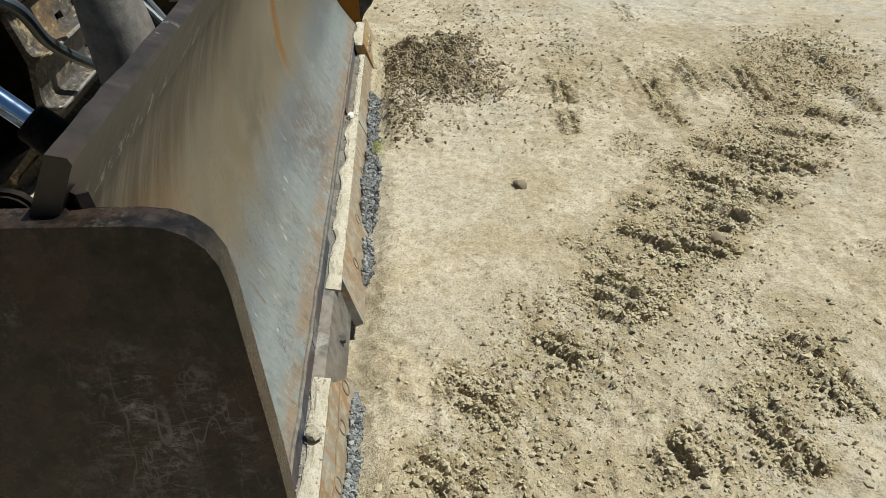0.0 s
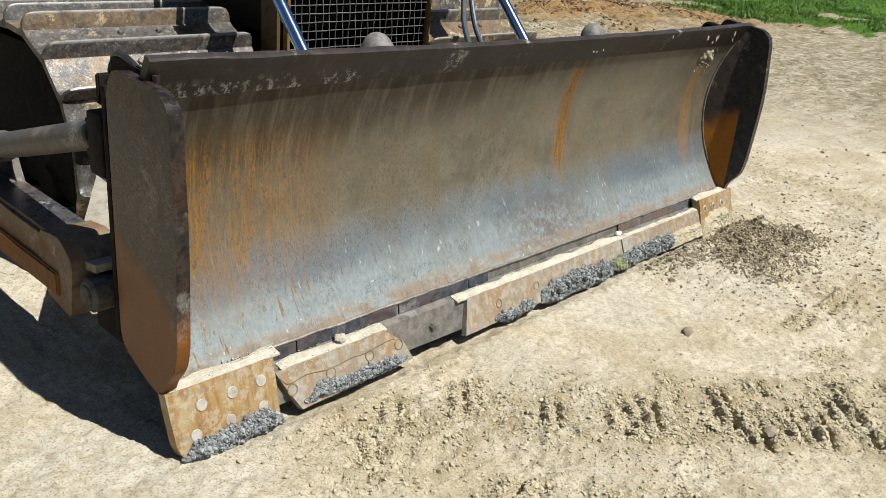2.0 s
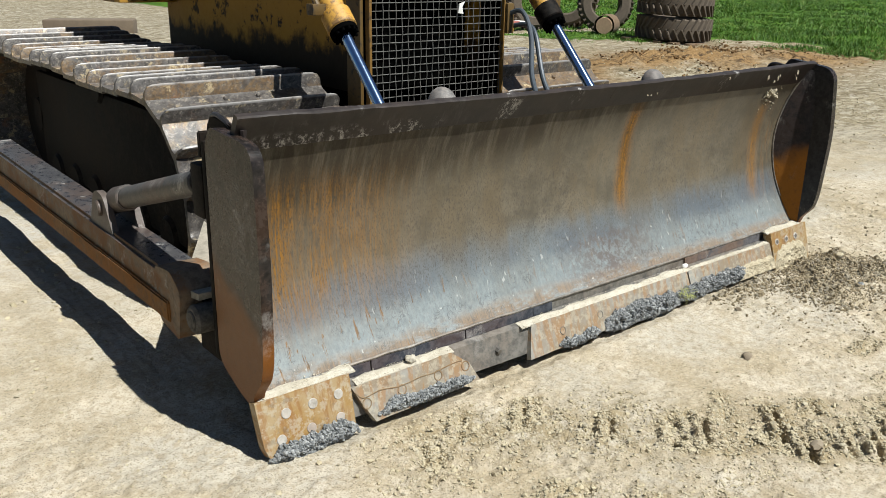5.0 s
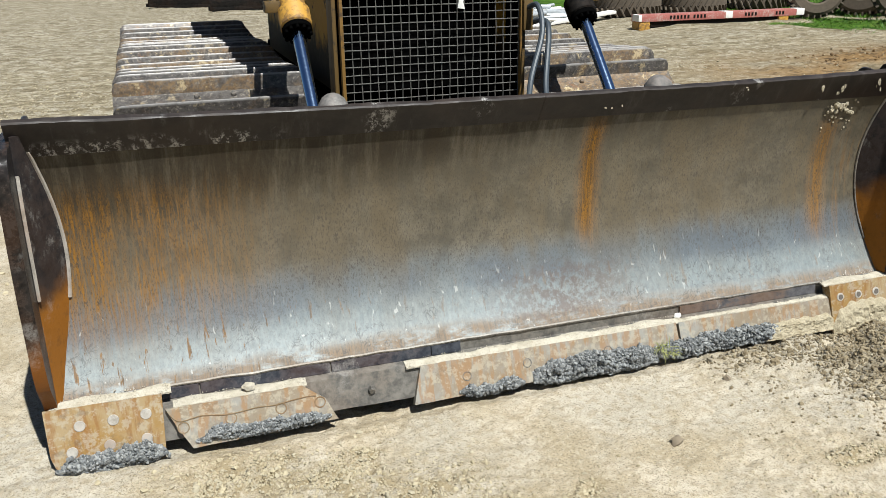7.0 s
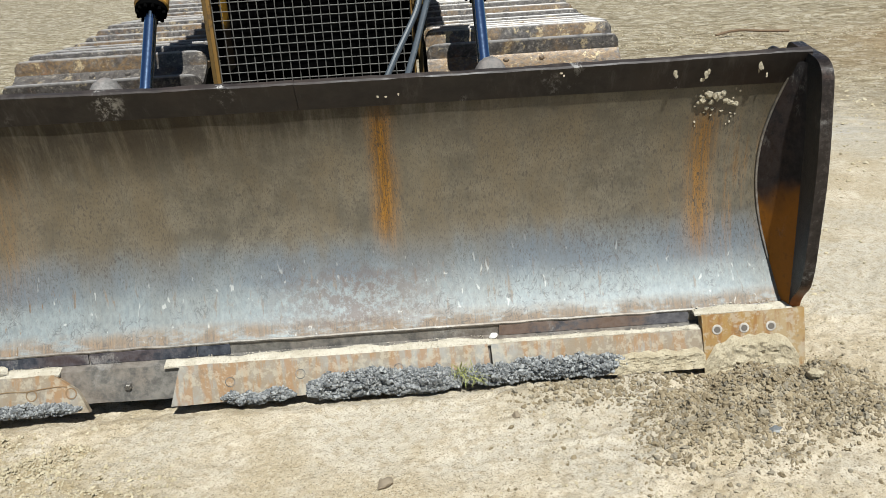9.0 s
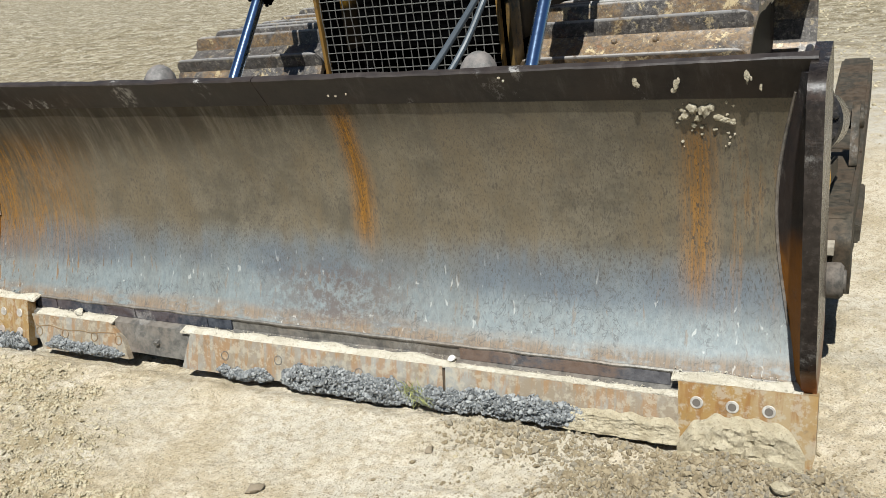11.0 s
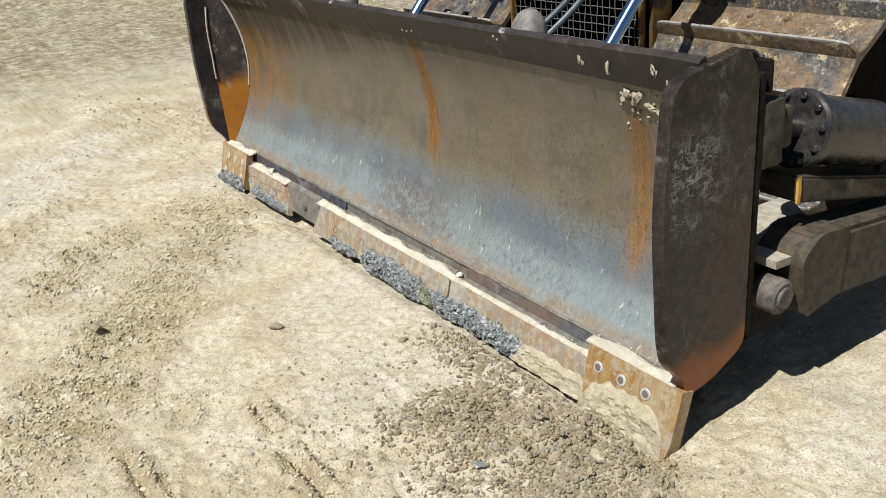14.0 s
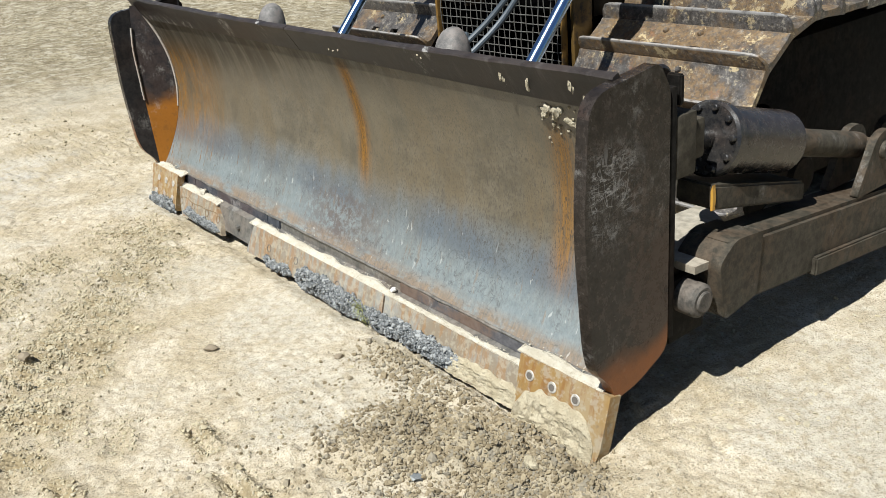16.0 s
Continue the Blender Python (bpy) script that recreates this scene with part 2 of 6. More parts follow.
def top_plate_steel():
    g = Mat("top_plate_steel")
    c = g.coord()
    mid, big = g.noise(c, 16, 6, 0.65), g.noise(c, 3.0, 5, 0.65)
    col = g.mix(g.span(mid, 0.3, 0.7), (0.019, 0.0150, 0.0135), (0.037, 0.030, 0.0265))
    col = g.mix(g.calc("MULTIPLY", g.span(big, 0.45, 0.65), 0.5), col, (0.045, 0.032, 0.026))
    sm = g.span(g.noise(g.coord((22, 7, 4)), 1.0, 6, 0.75), 0.53, 0.72)
    col = g.mix(g.calc("MULTIPLY", sm, 0.22), col, (0.17, 0.155, 0.145))
    chips = g.span(g.noise(g.coord((34, 34, 20)), 1.0, 8, 0.82, 0.3), 0.51, 0.58)
    left = g.calc("MULTIPLY", g.span(g.axis(c, 0), -0.85, -1.10), g.span(g.axis(c, 2), 1.075, 1.03))
    few = g.span(g.noise(g.coord((3.4, 1, 2.0), shift=(1.3, 0, 0)), 1.0, 3), 0.58, 0.66)
    chips = g.calc("MULTIPLY", chips, g.calc("MAXIMUM", g.calc("MULTIPLY", left, g.span(g.noise(g.coord((9, 1, 6)), 1.0, 3), 0.42, 0.56)), g.calc("MULTIPLY", few, 0.75)))
    col = g.mix(g.calc("MULTIPLY", chips, 0.8), col, (0.58, 0.56, 0.53))
    return g.done(col, g.calc("ADD", 0.34, g.calc("MULTIPLY", mid, 0.2)), 0.0, g.bump(g.calc("ADD", mid, chips), 0.4, 0.003), 0.3)


def bit_steel(name, a, b, drip):
    g = Mat(name)
    c = g.coord()
    rnd = g.random()
    big = g.noise(c, 5, 5, 0.65)
    st = g.noise(g.coord((30, 1, 6)), 1.0, 4)
    col = g.mix(g.span(big, 0.40, 0.62), a, b)
    col = g.mix(g.calc("MULTIPLY", g.span(st, 0.46, 0.58), 0.6), col, drip)
    col = g.mix(g.calc("MULTIPLY", g.span(g.noise(c, 34, 6, 0.7), 0.48, 0.60), 0.55), col, (0.42, 0.38, 0.29))
    col = g.mix(g.calc("MULTIPLY", g.span(g.noise(g.coord(shift=(5, 5, 5)), 13, 6, 0.75), 0.56, 0.64), 0.4), col, (0.13, 0.10, 0.07))
    col = g.mix(g.calc("MULTIPLY", rnd, 0.15), col, (0.14, 0.10, 0.07))
    fine = g.noise(c, 90, 5)
    return g.done(col, 0.62, 0.35, g.bump(g.calc("ADD", fine, big), 0.35, 0.003))


def soil(name, a, b, d, scale=1.0, bump=0.6):
    g = Mat(name)
    c = g.coord()
    n1, n2, n3 = g.noise(c, 9 * scale, 6, 0.65), g.noise(c, 55 * scale, 5, 0.7), g.noise(c, 260 * scale, 3)
    col = g.mix(g.span(n1, 0.35, 0.65), a, b)
    col = g.mix(g.span(n2, 0.52, 0.72), col, d)
    return g.done(col, 0.95, 0.0, g.bump(g.calc("ADD", n2, g.calc("MULTIPLY", n3, 0.6)), bump, 0.006), 0.15)


def pebbles(name, cols, rough=0.9):
    g = Mat(name)
    r = g.island()
    col = g.mix(r, cols[0], cols[1])
    col = g.mix(g.span(g.calc("FRACT", g.calc("MULTIPLY", r, 7.3)), 0.6, 0.8), col, cols[2])
    n = g.noise(g.coord(), 140, 4)
    col = g.mix(g.calc("MULTIPLY", g.span(n, 0.45, 0.7), 0.45), col, cols[3])
    return g.done(col, rough, 0.0, g.bump(n, 0.4, 0.003), 0.25)


def ground_soil():
    g = Mat("ground_soil")
    c = g.coord()
    big, mid = g.noise(c, 0.45, 5, 0.6), g.noise(c, 2.6, 6, 0.65)
    fine, grit = g.noise(c, 26, 6, 0.7), g.noise(c, 150, 4, 0.7)
    col = g.mix(g.span(mid, 0.40, 0.62), (0.350, 0.288, 0.192), (0.490, 0.425, 0.325))
    col = g.mix(g.calc("MULTIPLY", g.span(g.noise(g.coord((1, 1, 1), shift=(7, 3, 0)), 0.9, 5, 0.65), 0.48, 0.60), 0.6), col, (0.40, 0.372, 0.312))
    col = g.mix(g.calc("MULTIPLY", g.span(fine, 0.48, 0.60), 0.6), col, (0.285, 0.228, 0.145))
    col = g.mix(g.calc("MULTIPLY", g.span(g.noise(c, 60, 4, 0.7), 0.52, 0.60), 0.5), col, (0.49, 0.437, 0.335))
    col = g.mix(g.calc("MULTIPLY", g.span(grit, 0.54, 0.60), 0.75), col, (0.14, 0.112, 0.070))
    col = g.mix(g.calc("MULTIPLY", g.span(g.noise(c, 330, 3, 0.65), 0.56, 0.63), 0.42), col, (0.180, 0.142, 0.095))
    col = g.mix(g.calc("MULTIPLY", g.span(g.noise(g.coord(shift=(2, 9, 4)), 260, 3, 0.65), 0.56, 0.63), 0.30), col, (0.58, 0.525, 0.430))
    # broken soil is browner, and the prints' shadows also darken this colour
    brk = g.calc("MULTIPLY", g.attr("broken"), g.span(g.noise(c, 12, 6, 0.75), 0.36, 0.56))
    col = g.mix(g.calc("MULTIPLY", brk, 0.8), col, g.mix(fine, (0.175, 0.132, 0.068), (0.30, 0.238, 0.138)))
    loose = g.attr("loose")
    col = g.mix(g.calc("MULTIPLY", loose, 0.6), col, g.mix(fine, (0.19, 0.157, 0.10), (0.31, 0.262, 0.182)))
    stone = g.calc("MULTIPLY", g.attr("stony"), g.span(g.noise(c, 5, 6, 0.8), 0.40, 0.60))
    col = g.mix(g.calc("MULTIPLY", stone, 0.8), col, g.mix(grit, (0.30, 0.29, 0.27), (0.50, 0.48, 0.44)))
    # farther soil is browner, with the shading of furrows painted in dark tones
    rows = g.noise(g.coord((0.5, 2.2, 1)), 1.6, 6, 0.7)
    col = g.mix(g.calc("MULTIPLY", g.attr("worked"), 0.8), col, g.mix(g.span(rows, 0.38, 0.60), (0.138, 0.110, 0.064), (0.272, 0.234, 0.156)))
    farg = g.calc("MULTIPLY", g.attr("worked"), g.span(g.noise(g.coord((0.8, 1.3, 1)), 7, 9, 0.88), 0.485, 0.535))
    col = g.mix(g.calc("MULTIPLY", farg, 0.85), col, (0.105, 0.082, 0.048))
    farp = g.calc("MULTIPLY", g.attr("worked"), g.span(g.noise(g.coord(shift=(9, 5, 0)), 5, 8, 0.85), 0.52, 0.57))
    col = g.mix(g.calc("MULTIPLY", farp, 0.6), col, (0.43, 0.395, 0.315))
    red = g.attr("earth")
    col = g.mix(g.calc("MULTIPLY", red, 0.95), col, g.mix(g.span(fine, 0.35, 0.65), (0.14, 0.080, 0.030), (0.29, 0.180, 0.078)))
    col = g.mix(g.calc("MULTIPLY", red, g.span(g.noise(c, 5, 6, 0.8), 0.50, 0.60)), col, (0.055, 0.036, 0.02))
    gr = g.attr("grass")
    gr = g.span(g.calc("ADD", gr, g.calc("MULTIPLY", g.calc("SUBTRACT", fine, 0.5), 0.6)), 0.35, 0.65)
    col = g.mix(gr, col, g.mix(g.span(g.noise(c, 1.1, 7, 0.8), 0.36, 0.62), (0.022, 0.056, 0.005), (0.062, 0.122, 0.012)))
    crumb = g.calc("MULTIPLY", g.calc("SUBTRACT", 0.75, g.cells(c, 62)), g.calc("MULTIPLY", g.attr("broken"), g.span(g.noise(c, 6, 5, 0.7), 0.42, 0.58)))
    crumb = g.total(crumb, g.calc("MULTIPLY", g.calc("SUBTRACT", 0.75, g.cells(g.coord(shift=(3, 1, 0)), 150)), g.span(g.noise(c, 14, 4, 0.7), 0.48, 0.60)), 0.15)
    h = g.total(g.calc("MULTIPLY", crumb, 0.7), g.calc("MULTIPLY", g.noise(c, 7, 5, 0.7), 0.35))
    h = g.total(h, g.calc("ADD", g.calc("MULTIPLY", fine, 0.45), g.calc("MULTIPLY", grit, 0.3)))
    return g.done(col, 0.95, 0.0, g.bump(h, 0.9, 0.016), 0.12)


def paint(name, base, worn, dirt=0.5, rough=0.5, metal=0.0):
    g = Mat(name)
    c = g.coord()
    big, mid = g.noise(c, 4, 5, 0.65), g.noise(c, 26, 6, 0.7)
    col = g.mix(mid, base, tuple(v * 0.75 for v in base))
    col = g.mix(g.calc("MULTIPLY", g.span(g.calc("ADD", g.calc("MULTIPLY", big, 0.5), g.calc("MULTIPLY", mid, 0.5)), 0.50, 0.60), dirt), col, worn)
    return g.done(col, g.calc("ADD", rough, g.calc("MULTIPLY", mid, 0.2)), metal, g.bump(mid, 0.25, 0.003))


def shoe_steel():
    g = Mat("shoe_steel")
    r = g.random()
    va = g.t.nodes.new("ShaderNodeVectorMath")
    co = g.t.nodes.new("ShaderNodeCombineXYZ")
    g.put(co.inputs[0], g.calc("MULTIPLY", r, 37.0))
    g.put(co.inputs[1], g.calc("MULTIPLY", r, 11.0))
    g.put(va.inputs[0], g.coord())
    g.put(va.inputs[1], co.outputs[0])
    c = va.outputs[0]
    big, mid, fine = g.noise(c, 4, 5, 0.65), g.noise(c, 22, 6, 0.7), g.noise(c, 110, 4)
    worn = g.calc("MULTIPLY", g.span(g.axis(g.coord(), 2), 0.072, 0.080), g.span(mid, 0.3, 0.5))
    col = g.mix(mid, (0.034, 0.029, 0.026), (0.135, 0.123, 0.112))
    t1 = g.span(g.calc("ADD", g.calc("MULTIPLY", big, 0.8), g.calc("MULTIPLY", r, 0.2)), 0.50, 0.60)
    crust = g.span(g.noise(c, 48, 6, 0.8), 0.53, 0.60)
    col = g.mix(g.calc("MULTIPLY", crust, 0.55), col, (0.34, 0.30, 0.245))
    col = g.mix(g.calc("MULTIPLY", g.span(g.noise(c, 34, 9, 0.85), 0.47, 0.55), 0.65), col, (0.020, 0.016, 0.014))
    col = g.mix(g.calc("MULTIPLY", g.calc("MULTIPLY", t1, g.span(g.noise(c, 60, 7, 0.8), 0.40, 0.58, 0.25, 1.0)), 0.7), col, g.mix(mid, (0.11, 0.055, 0.020), (0.30, 0.195, 0.085)))
    col = g.mix(g.calc("MULTIPLY", g.span(g.noise(c, 9, 7, 0.8), 0.555, 0.61), g.calc("ADD", 0.25, g.calc("MULTIPLY", r, 0.6))), col, (0.47, 0.37, 0.21))
    col = g.mix(g.calc("MULTIPLY", g.span(g.noise(g.coord(shift=(4, 2, 9)), 6, 5, 0.7), 0.56, 0.66), g.calc("MULTIPLY", r, 0.8)), col, (0.22, 0.10, 0.045))
    col = g.mix(g.calc("MULTIPLY", worn, 0.75), col, (0.30, 0.285, 0.27))
    return g.done(col, g.calc("ADD", 0.26, g.calc("MULTIPLY", mid, 0.34)), 0.2, g.bump(g.calc("ADD", mid, g.calc("MULTIPLY", fine, 0.5)), 0.4, 0.004))


def hood_paint():
    g = Mat("hood_paint")
    c = g.coord()
    big, mid = g.noise(c, 3.2, 5, 0.7), g.noise(c, 22, 6, 0.7)
    col = g.mix(mid, (0.36, 0.195, 0.022), (0.27, 0.14, 0.018))
    lim = g.total(g.axis(c, 2), big, 0.45)
    oil = g.span(lim, 1.44, 1.34)
    oil = g.calc("MAXIMUM", oil, g.span(g.noise(g.coord((1, 6, 6), shift=(0, 3, 1)), 1.0, 6, 0.75), 0.55, 0.62))
    col = g.mix(g.calc("MULTIPLY", oil, 0.97), col, (0.006, 0.005, 0.004))
    return g.done(col, g.calc("ADD", 0.5, g.calc("MULTIPLY", mid, 0.2)), 0.0, g.bump(mid, 0.3, 0.003), 0.2)


def plain(name, col, rough=0.5, metal=0.0, vary=0.25, scale=30.0, bump=0.2, spec=0.5):
    g = Mat(name)
    n = g.noise(g.coord(), scale, 5, 0.65)
    return g.done(g.mix(n, tuple(v * (1 - vary) for v in col), tuple(min(1, v * (1 + vary)) for v in col)), g.calc("ADD", rough, g.calc("MULTIPLY", n, 0.12)), metal, g.bump(n, bump, 0.003), spec)


M_MOLD = moldboard_steel()
M_TOP = top_plate_steel()
M_PLATE = dark_steel("end_plate_steel", (0.0075, 0.0062, 0.0056), (0.028, 0.0235, 0.0215), rust_low=0.51, tilt=0.5, scuff=0.30, rust=0.10, rough=0.14, metal=0.0, spec=0.22, scratch=0.55, rustcol=(0.200, 0.070, 0.011))
M_PLATE_IN = dark_steel("end_plate_inner", (0.009, 0.0092, 0.0105), (0.032, 0.031, 0.032), rust=0.04, scuff=0.35, rough=0.22, metal=0.0, spec=0.3)
M_PLATE_R = dark_steel("end_plate_steel_browned", (0.0095, 0.0074, 0.0064), (0.030, 0.0240, 0.0205), rust_low=0.23, tilt=0.25, scuff=0.30, rust=0.08, rough=0.15, metal=0.0, spec=0.24, scratch=1.0, rustcol=(0.25, 0.085, 0.024))
M_GUSSET = dark_steel("gusset_steel", (0.016, 0.0145, 0.0155), (0.032, 0.029, 0.030), rust=0.04, scuff=0.35, rust_low=0.57, rustcol=(0.36, 0.14, 0.020), metal=0.0)
M_BASE = dark_steel("base_edge_steel", (0.115, 0.108, 0.098), (0.235, 0.22, 0.195), rust=0.15, scuff=0.5, metal=0.55, rustcol=(0.30, 0.17, 0.08))
M_LIP = dark_steel("lip_steel", (0.026, 0.029, 0.037), (0.072, 0.078, 0.092), rust=0.15, scuff=0.4, metal=0.2)
M_LIP_R = dark_steel("lip_steel_grey", (0.065, 0.063, 0.068), (0.135, 0.130, 0.134), rust=0.45, scuff=0.4, metal=0.2, rustcol=(0.22, 0.11, 0.04))
M_BIT = bit_steel("bit_steel", (0.25, 0.20, 0.14), (0.29, 0.28, 0.25), (0.30, 0.155, 0.055))
M_ENDBIT = bit_steel("end_bit_steel", (0.30, 0.18, 0.058), (0.34, 0.25, 0.135), (0.23, 0.095, 0.022))
M_STAIN = dark_steel("stained_weld_steel", (0.16, 0.11, 0.06), (0.26, 0.20, 0.13), rust=0.3, scuff=0.2, metal=0.2, rough=0.6)
M_DUSTY = dark_steel("dusty_pin_steel", (0.045, 0.041, 0.036), (0.13, 0.12, 0.105), rust=0.1, scuff=1.0, metal=0.0, rough=0.6)
M_SHELF = dark_steel("dusty_shelf_steel", (0.20, 0.178, 0.140), (0.34, 0.305, 0.245), rust=0.1, scuff=0.6, metal=0.0, rough=0.75)
M_STRAW = plain("dry_grass", (0.26, 0.27, 0.09), 0.8, 0.0, 0.4, 90)
M_HOLE = plain("bolt_hollow", (0.10, 0.085, 0.07), 0.7)
M_BOLT = dark_steel("bolt_steel", (0.30, 0.27, 0.23), (0.55, 0.52, 0.47), rust=0.4, scuff=0.6, metal=0.4, rough=0.5)
# steel taken down to near-black, with the shade of deep recesses in the colour
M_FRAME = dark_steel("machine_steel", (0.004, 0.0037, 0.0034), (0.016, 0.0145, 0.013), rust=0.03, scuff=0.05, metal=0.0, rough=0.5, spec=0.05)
M_ARM = dark_steel("push_arm_steel", (0.018, 0.019, 0.024), (0.075, 0.073, 0.072), rust=0.16, scuff=1.0, metal=0.0, rough=0.18, spec=0.8, rustcol=(0.27, 0.12, 0.035))
M_BRACE = dark_steel("brace_tube_steel", (0.038, 0.034, 0.030), (0.092, 0.083, 0.074), rust=0.12, scuff=0.7, metal=0.0, rough=0.4, spec=0.4)
M_ARM_R = dark_steel("push_arm_steel_grey", (0.027, 0.0235, 0.0175), (0.068, 0.059, 0.045), rust=0.10, scuff=0.25, metal=0.0, rough=0.5)
M_WEAR = dark_steel("wear_strip_rust", (0.11, 0.056, 0.022), (0.22, 0.120, 0.050), rust=0.7, scuff=0.2, metal=0.0, rough=0.6, rustcol=(0.30, 0.125, 0.032))
M_ARM_SIDE = dark_steel("push_arm_rust", (0.105, 0.075, 0.050), (0.235, 0.175, 0.120), rust=0.7, scuff=0.8, metal=0.0, rough=0.5, rustcol=(0.20, 0.080, 0.022))
M_CYL = dark_steel("cylinder_black", (0.010, 0.0095, 0.010), (0.030, 0.028, 0.026), rust=0.05, scuff=0.12, metal=0.0, rough=0.14, spec=0.5)
M_LUG = dark_steel("cast_lug_steel", (0.115, 0.108, 0.102), (0.21, 0.198, 0.187), rust=0.12, scuff=0.6, metal=0.3, rough=0.6)
# chrome tinted blue: reflected sky is put into the base colour
M_CHROME = plain("chrome_rod", (0.34, 0.47, 0.67), 0.10, 1.0, 0.06, 60, 0.03)
M_YELLOW = paint("yellow_paint", (0.48, 0.255, 0.038), (0.10, 0.055, 0.026), 0.85)
# dirty yellow, darkened further for parts that stand in shade
M_YELLOW2 = paint("yellow_paint_dirt_shade", (0.105, 0.060, 0.012), (0.014, 0.010, 0.007), 0.95)
M_YELLOW3 = paint("yellow_paint_worn", (0.19, 0.100, 0.018), (0.040, 0.025, 0.012), 0.9)
M_HOOD = hood_paint()
# worn plate rims, with their bright highlights also put into the pale colour
M_EDGE = dark_steel("worn_highlit_edge", (0.105, 0.097, 0.090), (0.34, 0.32, 0.295), rust=0.35, scuff=0.4, metal=0.4, rough=0.3, spec=0.5)
M_CAKE = soil("caked_earth", (0.36, 0.305, 0.205), (0.46, 0.40, 0.285), (0.22, 0.18, 0.115), 2.2, 1.0)
M_SHOE = shoe_steel()
M_WIRE = plain("wire_mesh_steel", (0.10, 0.095, 0.085), 0.6, 0.3, 0.3, 70)
# glossless near-black; the darkness of the engine's interior is in this colour
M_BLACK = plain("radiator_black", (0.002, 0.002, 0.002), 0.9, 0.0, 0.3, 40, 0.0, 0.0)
M_RUBBER = plain("hose_rubber", (0.035, 0.045, 0.055), 0.42, 0.0, 0.25, 60)
M_SAND = soil("ledge_sand", (0.43, 0.385, 0.30), (0.54, 0.495, 0.405), (0.32, 0.28, 0.215), 2.0, 1.0)
M_MUD = soil("dried_mud", (0.37, 0.32, 0.225), (0.46, 0.405, 0.30), (0.24, 0.20, 0.13), 3.0, 1.0)
M_GRAVEL = pebbles("gravel_stones", ((0.075, 0.080, 0.082), (0.185, 0.192, 0.195), (0.27, 0.275, 0.27), (0.25, 0.235, 0.20)), 0.95)
M_CLOD = pebbles("soil_clods", ((0.30, 0.252, 0.160), (0.41, 0.355, 0.242), (0.34, 0.30, 0.215), (0.43, 0.378, 0.268)), 0.97)
M_PILE = pebbles("loose_earth_clods", ((0.150, 0.116, 0.070), (0.245, 0.198, 0.126), (0.195, 0.170, 0.128), (0.30, 0.248, 0.164)), 0.97)
M_EARTH = pebbles("turned_earth", ((0.09, 0.052, 0.022), (0.20, 0.122, 0.052), (0.14, 0.092, 0.048), (0.24, 0.155, 0.075)), 0.97)
M_ROCK = plain("field_stone", (0.20, 0.16, 0.11), 0.85, 0.0, 0.35, 40)
M_CHIP = plain("pale_stone", (0.62, 0.60, 0.56), 0.8, 0.0, 0.2, 60)
M_TYRE = plain("dusty_tyre_rubber", (0.085, 0.066, 0.047), 0.9, 0.0, 0.45, 12, 0.4)
M_TYRE_IN = plain("tyre_inside_rubber", (0.035, 0.032, 0.030), 0.85, 0.0, 0.3, 12)
M_WOOD = plain("cut_wood", (0.45, 0.30, 0.19), 0.85, 0.0, 0.25, 14)
M_BARK = plain("log_bark", (0.13, 0.085, 0.05), 0.95, 0.0, 0.4, 20, 0.6)
M_RED = paint("faded_red_paint", (0.36, 0.115, 0.095), (0.40, 0.31, 0.27), 0.8)
M_WHITE = plain("faded_white_paint", (0.66, 0.64, 0.60), 0.7, 0.0, 0.15, 20)
M_PIPE = plain("galvanised_pipe", (0.46, 0.48, 0.49), 0.45, 0.4, 0.2, 14)
M_CONC = plain("concrete_block_grey", (0.13, 0.098, 0.066), 0.92, 0.0, 0.3, 8, 0.5)
M_GROUND = ground_soil()


def grass_green():
    g = Mat("grass_blades")
    r = g.island()
    col = g.mix(r, (0.030, 0.084, 0.005), (0.080, 0.172, 0.012))
    col = g.mix(g.span(g.calc("FRACT", g.calc("MULTIPLY", r, 7.3)), 0.75, 0.9), col, (0.14, 0.185, 0.028))
    lum = g.noise(g.coord((1, 1, 0.2)), 0.8, 5, 0.7)
    col = g.mix(g.span(lum, 0.50, 0.34, 0.0, 0.8), col, (0.018, 0.050, 0.004))
    return g.done(col, 0.55, 0.0, None, 0.3)


M_GRASS = grass_green()


# ---- mesh helpers ----
def soften(me, angle=0.6):
    """Smooth shading with the sharper edges kept."""
    bm = bmesh.new()
    bm.from_mesh(me)
    bm.normal_update()
    for f in bm.faces:
        f.smooth = True
    for e in bm.edges:
        if len(e.link_faces) == 2 and e.calc_face_angle() > angle:
            e.smooth = False
    bm.to_mesh(me)
    bm.free()
    return me


def mesh(name, bm, mat):
    bmesh.ops.recalc_face_normals(bm, faces=bm.faces)
    me = bpy.data.meshes.new(name)
    bm.to_mesh(me)
    bm.free()
    me.materials.append(mat)
    return soften(me)


def raw(name, verts, faces, mat, smooth=False):
    """A mesh from arrays that the script has worked out."""
    me = bpy.data.meshes.new(name)
    me.from_pydata(verts, [], faces)
    me.materials.append(mat)
    if smooth:
        me.polygons.foreach_set("use_smooth", np.ones(len(me.polygons), dtype=bool))
    me.update()
    return me


def part(name, bm, mat, parent, label=""):
    """Links a bmesh as one mesh object under a thing or a part."""
    ob = new(name, mesh(name, bm, mat) if isinstance(bm, bmesh.types.BMesh) else bm)
    ob.parent = parent
    return tagged(ob, label)


def thing(name, label, category, group="", kind=""):
    return tagged(new(name), label, category, group, kind)


